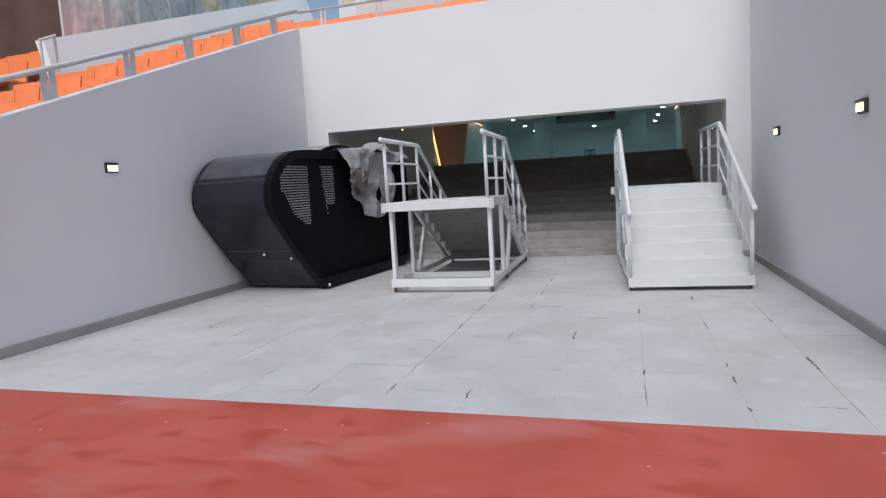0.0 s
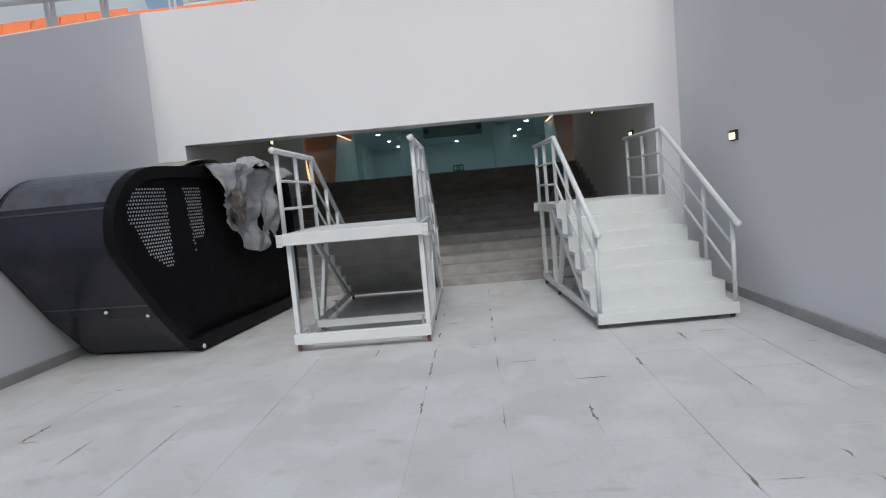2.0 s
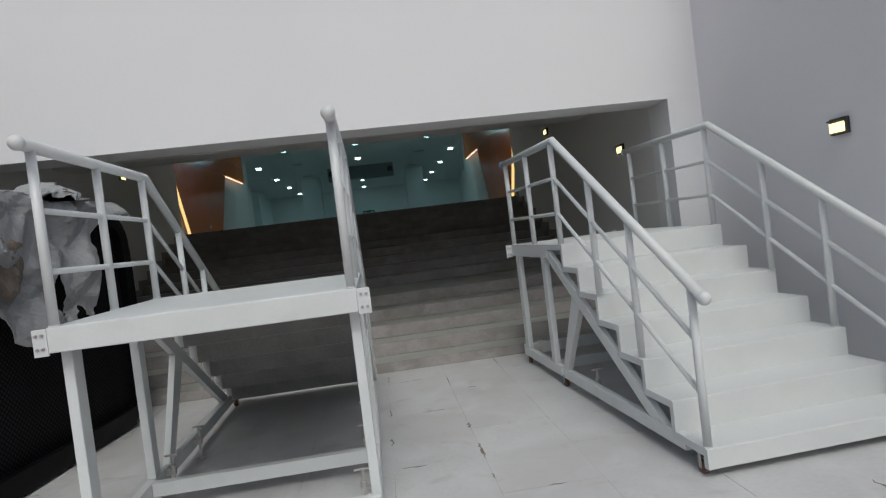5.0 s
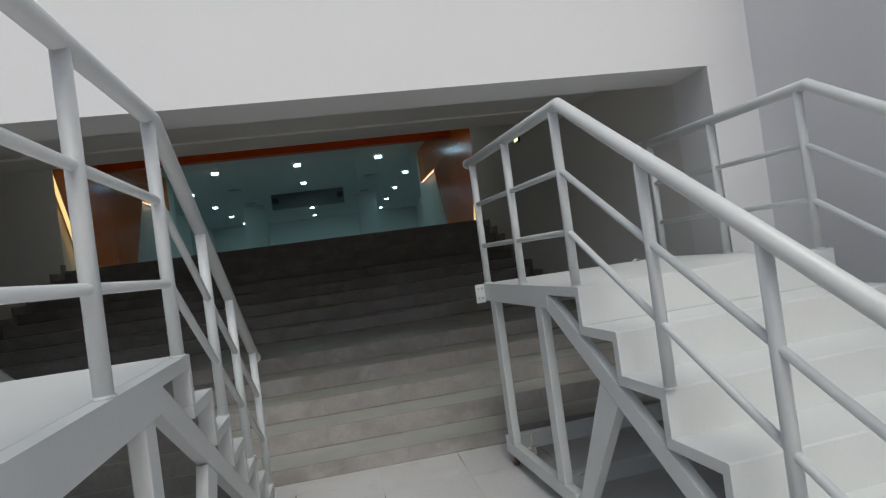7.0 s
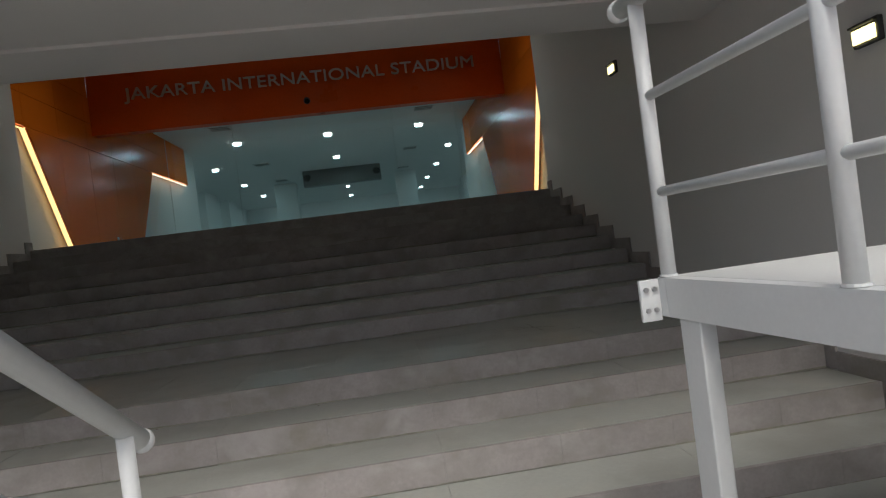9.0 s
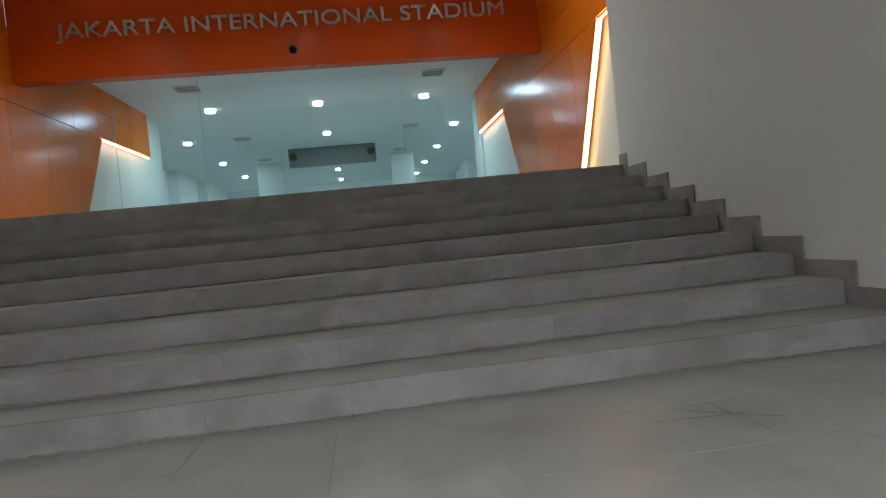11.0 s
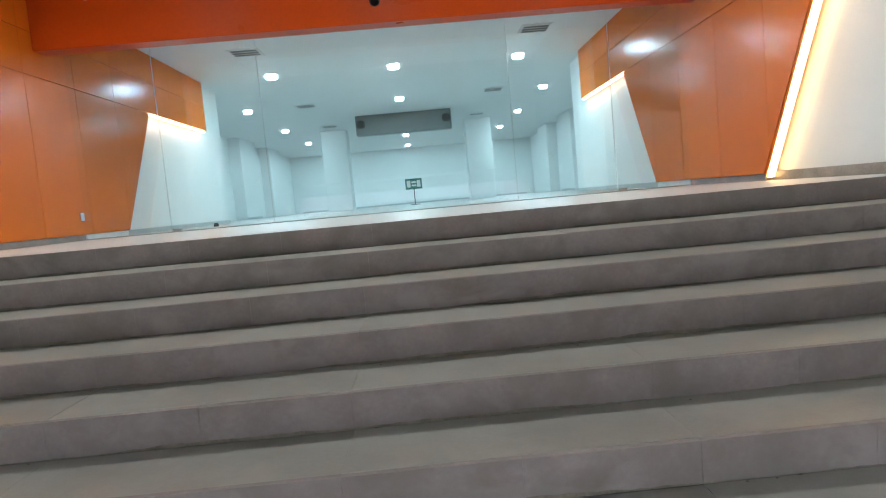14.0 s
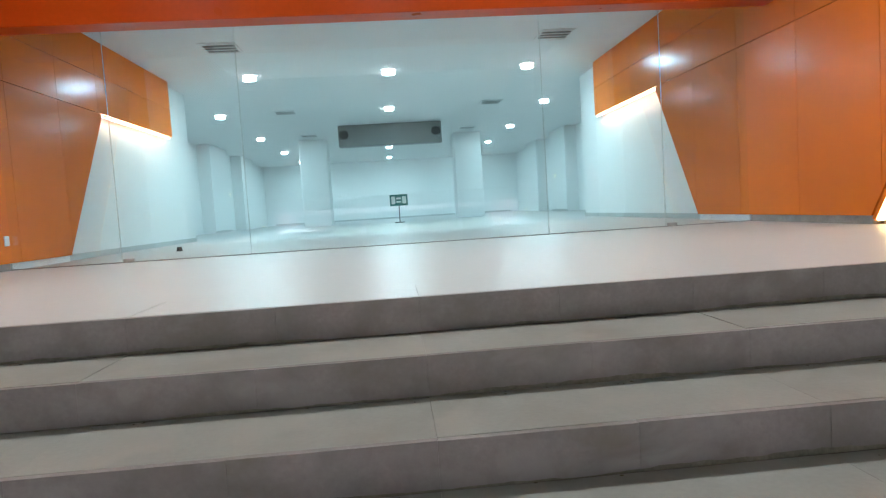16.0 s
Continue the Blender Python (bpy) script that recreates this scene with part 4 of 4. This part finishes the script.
crumpled("plastic_sheet", "crumpled grey plastic sheet bundled on the shelter roof", M_PLASTIC,
         lambda u, v: (cap_x(12.0) - 0.50 + 0.66 * v, 11.75 + 1.25 * u, 2.43 + 0.22 * math.sin(3.1 * u) * math.sin(3.1 * v)),
         torn((-0.1, 0.9), (0.4, 1.0), (1.1, 0.92)), 8, fold=0.20, nu=28, nv=22)
crumpled("plastic_sheet", "brown dirty scrap of film hanging on the bench shelter", M_SCRAP,
         lambda u, v: (cap_x(11.2) + 0.25 - 0.1 * u, 10.86 + 0.72 * u + 0.10 * v, 2.10 - 0.56 * v),
         torn((-0.1, 0.5), (0.15, 0.8), (0.4, 1.0), (0.7, 0.8), (1.1, 0.35)), 12, fold=0.07, nu=18, nv=16)
crumpled("dust_cloth", "dusty brown cloth lying on the shelter roof", M_CLOTH,
         lambda u, v: (-4.2 + 0.62 * v, 10.25 + 1.4 * u, 2.45 + 0.10 * math.sin(3.1 * u)), torn((-0.1, 0.85), (0.5, 1.0), (1.1, 0.8)), 5, fold=0.06, nu=26, nv=14)
crumpled("paper_scrap", "small crumpled white paper scrap on the stair platform", M_PALE,
         lambda u, v: (2.44 + 0.05 * u, 13.45 + 0.05 * v, 1.467 + 0.022 * math.sin(3.1 * u)), torn((-0.1, 0.9), (1.1, 1.0)), 21, fold=0.012, nu=7, nv=7, thick=0.001)


# ---- stand above the west wall ----
terrace = bmesh.new()
rows = [(4.9 + 0.80 * k) for k in range(15)]


def row_z(y, x):
    """Height of a terrace row; behind the front wall the rows rise less."""
    return 4.97 + (y - 13.7) * 0.26 if x > XL - 0.5 and y > 13.5 else top_at(y) - 0.62 + (0.0 if x > -7.4 else 0.09 if x > -9.6 else 0.36)


for k, y in enumerate(rows):
    for x0, x1 in ((-30, -9.71), (-9.49, -7.42), (-7.4195, XL - 0.285)):
        z = row_z(y, x1 - 0.05)
        box(terrace, x0, x1, y, y + 0.798, z - 0.8, z)
    if 13.5 < y < 15.5:
        z = row_z(y, 0)
        box(terrace, XL - 0.284, 16, max(y, YB + 0.001), y + 0.798, z - 0.6, z)
structure("terrace", terrace, M_TERRACE)
seat = None
for k, y in enumerate(rows[:14]):
    lo = -16.0
    hi = XL - 0.95 if y < 13.5 or y > 15.5 else 1.5
    x = hi
    while x > lo:
        if not -10.5 < x < -8.6:
            m = pose(x, y + 0.55, row_z(y, x))
            if seat is None:
                seat = thing("stadium_seat", "orange plastic stadium seat on a concrete terrace", "seat", m, "orange seats")
                bm = one_box(-0.24, 0.24, -0.27, 0.14, 0.40, 0.45, bevel=0.012)
                part("seat", bm, M_SEAT, seat)
                bm = prism(bmesh.new(), [(0.12, 0.42), (0.16, 0.42), (0.24, 0.86), (0.21, 0.87)], "x", -0.245, 0.245)
                part("backrest", bm, M_SEAT, seat)
                part("bracket", one_box(-0.03, 0.03, -0.05, 0.12, 0.0, 0.399), M_RAIL, seat)
            else:
                copy_thing(seat, m)
        x -= 0.50

rail = thing("wall_railing", "grey steel railing on flat posts along the sloping wall", "railing")
ys = [5.45, 6.84, 8.27, 9.65, 11.08, 12.46]
part("handrail", tube(bmesh.new(), [(XL - 0.14, Y0, top_at(Y0) + 0.42), (XL - 0.14, YF + 0.2, WTOP + 0.44)], 0.038, 12), M_RAIL, rail, smooth=True)
for y in ys:
    for d in (-0.057, 0.057):
        z = top_at(y + d)
        part("post", prism(bmesh.new(), [(y + d - 0.055, z - 0.004), (y + d + 0.055, z - 0.004 + 0.11 * SLOPE), (y + d * 1.25 + 0.04, z + 0.41), (y + d * 1.25 - 0.04, z + 0.39)],
                           "x", XL - 0.150, XL - 0.130), M_RAIL, rail)
rail = thing("wall_railing", "grey steel railing on paired posts over the opening", "railing")
part("handrail", tube(bmesh.new(), [(XL - 0.14, YF + 0.25, WTOP + 0.42), (XR, YF + 0.25, WTOP + 0.42)], 0.03, 12), M_RAIL, rail, smooth=True)
for k in range(7):
    for d in (-0.05, 0.05):
        part("post", one_box(-5.05 + 1.36 * k + d - 0.022, -5.05 + 1.36 * k + d + 0.022, YF + 0.24, YF + 0.256, WTOP - 0.004, WTOP + 0.41), M_RAIL, rail)

bm = prism(bmesh.new(), [(10.62, 3.6), (22, 7.6), (22, 9.05), (10.62, 5.15)], "x", -9.7, -9.5)
for v in bm.verts:          # its face leans back
    v.co.x -= 0.45 * (v.co.z - 3.6 - 0.348 * (v.co.y - 10.62)) / 1.5
structure("parapet_west", bm, M_PARAPET)
gate = thing("gate_rail", "pale steel gate frame at the end of the parapet", "railing")
part("frame", tube(bmesh.new(), [(-9.6, 10.58, 4.2), (-9.6, 10.58, 5.17), (-9.6, 10.24, 5.02), (-9.6, 10.24, 4.15)], 0.03, 8), M_WHITE, gate)

balcony = thing("glass_balcony", "far white balcony with glass panels under a dark roof", "balcony")
part("slab", prism(bmesh.new(), [(14.0, 5.0), (27, 9.6), (27, 10.1), (14.0, 5.9)], "x", -14.2, -13.0), M_WALL_FRONT, balcony)
for k in range(9):
    y = 14.1 + 1.42 * k
    z = 5.9 + (y - 14) * 0.323
    part("mullion", one_box(-13.06, -12.98, y - 0.12, y + 0.14, z - 0.2, z + 3.4), M_WHITE, balcony)
    part("pane", prism(bmesh.new(), [(y + 0.15, z + 0.05), (y + 1.41, z + 0.46), (y + 1.41, z + 2.6), (y + 0.15, z + 2.2)], "x", -13.04, -13.02), M_TAN if k in (4, 6, 7) else M_GLASS_FAR, balcony)
balcony = thing("glass_balcony", "pale balcony front with tan panels across the stand", "balcony")
part("slab", one_box(-8.6, 16, 22.0, 22.5, 6.8405, 8.45), M_WALL_FRONT, balcony)
for k in range(16):
    x = -8.5 + 1.5 * k
    part("mullion", one_box(x - 0.09, x + 0.09, 21.98, 22.1, 8.451, 11.2), M_WHITE, balcony)
    part("pane", one_box(x + 0.1, x + 1.4, 22.03, 22.05, 8.5, 11.0), M_GLASS_FAR if k % 4 == 1 else M_TAN, balcony)
part("top_rail", one_box(-8.6, 16, 21.98, 22.1, 11.201, 11.35), M_WHITE, balcony)
roof = thing("stand_roof", "dark brown roof structure over the far stand", "roof")
part("soffit", one_box(-30, -17.5, 2, 40, 11.5, 12.0), M_BROWN, roof)
part("back_wall", one_box(-19.4, -19.0, 0, 40, 2.0, 11.49), M_BROWN, roof)
for k in range(8):
    part("beam", one_box(-18.99, -17.6, 4 + 4 * k, 4.5 + 4 * k, 10.9, 11.49), M_BROWN, roof)

# ---- stone pieces ----
TW, TL = 0.685, 1.37


def slab_mesh(name, sx, sy, sz, material, chip=0.006):
    g = 0.0007 if "floor" in name else 0.0005
    bm = one_box(g, sx - g, g, sy - g, -sz, 0, bevel=chip)
    me = bpy.data.meshes.new(name)
    bm.to_mesh(me)
    bm.free()
    me.materials.append(material)
    return me


cache = {}


def slab(name, parent, x, y, z, sx, sy, sz, material):
    key = (name, round(sx, 3), round(sy, 3), round(sz, 3))
    if key not in cache:
        cache[key] = slab_mesh(name, sx, sy, sz, material, 0.0009)
    ob = new(name, cache[key])
    ob.parent = parent
    ob.location = (x, y, z + random.uniform(-0.0012, 0.0012))
    ob.rotation_euler = (random.uniform(-0.0012, 0.0012), random.uniform(-0.0012, 0.0012), 0)
    return ob


floor_ob = bpy.data.objects["floor"]
x_lines = [0.84 + TW * k for k in range(-10, 6)]
x_lines = [XL + 0.036] + [x for x in x_lines if XL + 0.1 < x < XR - 0.1] + [XR - 0.036]
for c, (xa, xb) in enumerate(zip(x_lines, x_lines[1:])):
    off = TL / 2 if c % 2 else 0.0
    ylines = [Y0 + 0.002] + [Y0 + off + 0.45 + TL * k for k in range(-1, 8)] + [Y1 + 0.02]
    ylines = [y for y in sorted(ylines) if Y0 <= y <= Y1 + 0.02]
    for ya, yb in zip(ylines, ylines[1:]):
        if yb - ya > 0.05:
            slab("floor_tile", floor_ob, xa, ya, 0.0, xb - xa, yb - ya, 0.02, M_TILE)

WID = OR - SL - 0.046
for i in range(14):
    if i < 5:
        y, z, run = Y1 + RUN1 * i, RISE * (i + 1) - LOW, RUN1
    else:
        y, z, run = Y2 + RUN2 * (i - 5), RISE * (i + 1) - LOW, RUN2
    if i == 4:
        run = Y2 - y
    if i == 13:
        run = 0.50
    n = 12
    for k in range(n):
        x = SL + 0.023 + WID / n * k
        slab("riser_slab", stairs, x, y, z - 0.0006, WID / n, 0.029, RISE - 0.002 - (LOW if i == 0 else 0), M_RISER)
    m = 12 if i == 4 else 6
    deep = 3 if i == 4 else 1
    for k in range(m):
        for q in range(deep):
            d = (run - 0.0305) / deep if i != 13 else run
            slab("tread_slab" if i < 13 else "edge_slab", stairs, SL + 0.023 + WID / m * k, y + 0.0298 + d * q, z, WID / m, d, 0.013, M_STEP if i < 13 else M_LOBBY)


# dark grime pressed into the floor joints
grime = bmesh.new()
rng = random.Random(7)


def streak(bm, a, b, w):
    a, b = Vector(a), Vector(b)
    d = (b - a).normalized()
    s = Vector((-d.y, d.x, 0))
    n = max(3, int((b - a).length / 0.035))
    left, right = [], []
    for i in range(n + 1):
        p = a.lerp(b, i / n)
        k = w * (0.25 + rng.random()) * min(1.0, 4.0 * min(i, n - i) / n + 0.12)
        o = s * w * rng.uniform(-0.5, 0.5)
        left.append(bm.verts.new(p + o + s * k / 2))
        right.append(bm.verts.new(p + o - s * k / 2))
    for i in range(n):
        bm.faces.new((left[i], left[i + 1], right[i + 1], right[i]))


for xa in x_lines[1:-1]:
    y = Y0 + 0.3
    while y < Y1 - 0.3:
        run = rng.uniform(0.08, 0.55)
        if rng.random() < (0.42 if xa > -0.9 else 0.13):
            streak(grime, (xa, y, 0.0022), (xa + rng.uniform(-0.01, 0.01), y + run, 0.0022), rng.uniform(0.006, 0.026))
        y += run + rng.uniform(0.1, 0.7)
for k in range(75):
    c = rng.randrange(len(x_lines) - 1)
    off = TL / 2 if c % 2 else 0.0
    y = Y0 + off + 0.45 + TL * rng.randrange(0, 7)
    if y < Y1 - 0.1 and (x_lines[c] > -1.2 or k % 5 == 0):
        xa = x_lines[c] + rng.uniform(0, 0.4)
        streak(grime, (xa, y, 0.0022), (min(xa + rng.uniform(0.08, 0.4), x_lines[c + 1]), y, 0.0022), rng.uniform(0.008, 0.026))
tagged(part("joint_grime", grime, M_GRIME, None), "dark grime in the floor joints", "grime", kind="stuff")
scuff = bmesh.new()
for a, b in (((1.50, 17.25), (1.53, 16.65)), ((1.15, 16.97), (1.62, 16.92)), ((1.3, 17.1), (1.7, 16.8))):
    streak(scuff, (*a, LAND + 0.003), (*b, LAND + 0.003), 0.012)
tagged(part("landing_scuff", scuff, M_SMEAR, None), "faded crossing scuff marks on the stair landing", "scuff", kind="stuff")

# thin mossy film that also paints contact shade at riser feet, ragged at its upper edge
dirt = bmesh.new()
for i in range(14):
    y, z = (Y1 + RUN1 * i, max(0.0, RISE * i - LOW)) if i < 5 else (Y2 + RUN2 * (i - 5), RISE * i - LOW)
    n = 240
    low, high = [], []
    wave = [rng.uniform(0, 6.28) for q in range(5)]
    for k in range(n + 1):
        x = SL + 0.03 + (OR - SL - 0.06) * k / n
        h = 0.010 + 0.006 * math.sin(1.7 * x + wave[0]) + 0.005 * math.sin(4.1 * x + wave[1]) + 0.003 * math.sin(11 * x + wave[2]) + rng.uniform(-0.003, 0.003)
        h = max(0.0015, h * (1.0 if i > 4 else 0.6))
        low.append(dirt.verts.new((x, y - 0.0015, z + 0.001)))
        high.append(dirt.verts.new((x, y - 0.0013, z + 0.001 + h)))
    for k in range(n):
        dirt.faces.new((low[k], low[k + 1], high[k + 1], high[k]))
tagged(part("stair_dirt", dirt, M_DIRT_SHADE, None), "brown-green dirt film and painted contact shade along the foot of the stair risers", "dirt", kind="stuff")

# small clumps of moss and grit at the foot of the risers, thicker towards the west wall
moss = []
faces = []
for i in range(4, 14):
    y, z = (Y1 + RUN1 * i, max(0.0, RISE * i - LOW)) if i < 5 else (Y2 + RUN2 * (i - 5), RISE * i - LOW)
    for k in range(70):
        x = SL + 0.03 + (OR - SL - 0.06) * rng.random() ** 2.6
        s = rng.uniform(0.002, 0.007)
        cy = y - 0.004 - rng.random() ** 2 * 0.05
        b = len(moss)
        n = 6
        turn = rng.random() * 6.28
        for q in range(n):
            a = turn + 6.2832 * q / n
            r = s * rng.uniform(0.6, 1.3)
            moss.append((x + r * math.cos(a) * 1.6, min(cy + r * math.sin(a), y - 0.0015), z + 0.001))
        moss.append((x, min(cy, y - 0.003), z + 0.001 + s * 0.6))
        faces += [(b + q, b + (q + 1) % n, b + n) for q in range(n)]
me = bpy.data.meshes.new("stair_moss")
me.from_pydata(moss, [], faces)
me.materials.append(M_MOSS)
tagged(new("stair_moss", me), "brown-green moss and grit along the stair risers", "moss", kind="stuff")
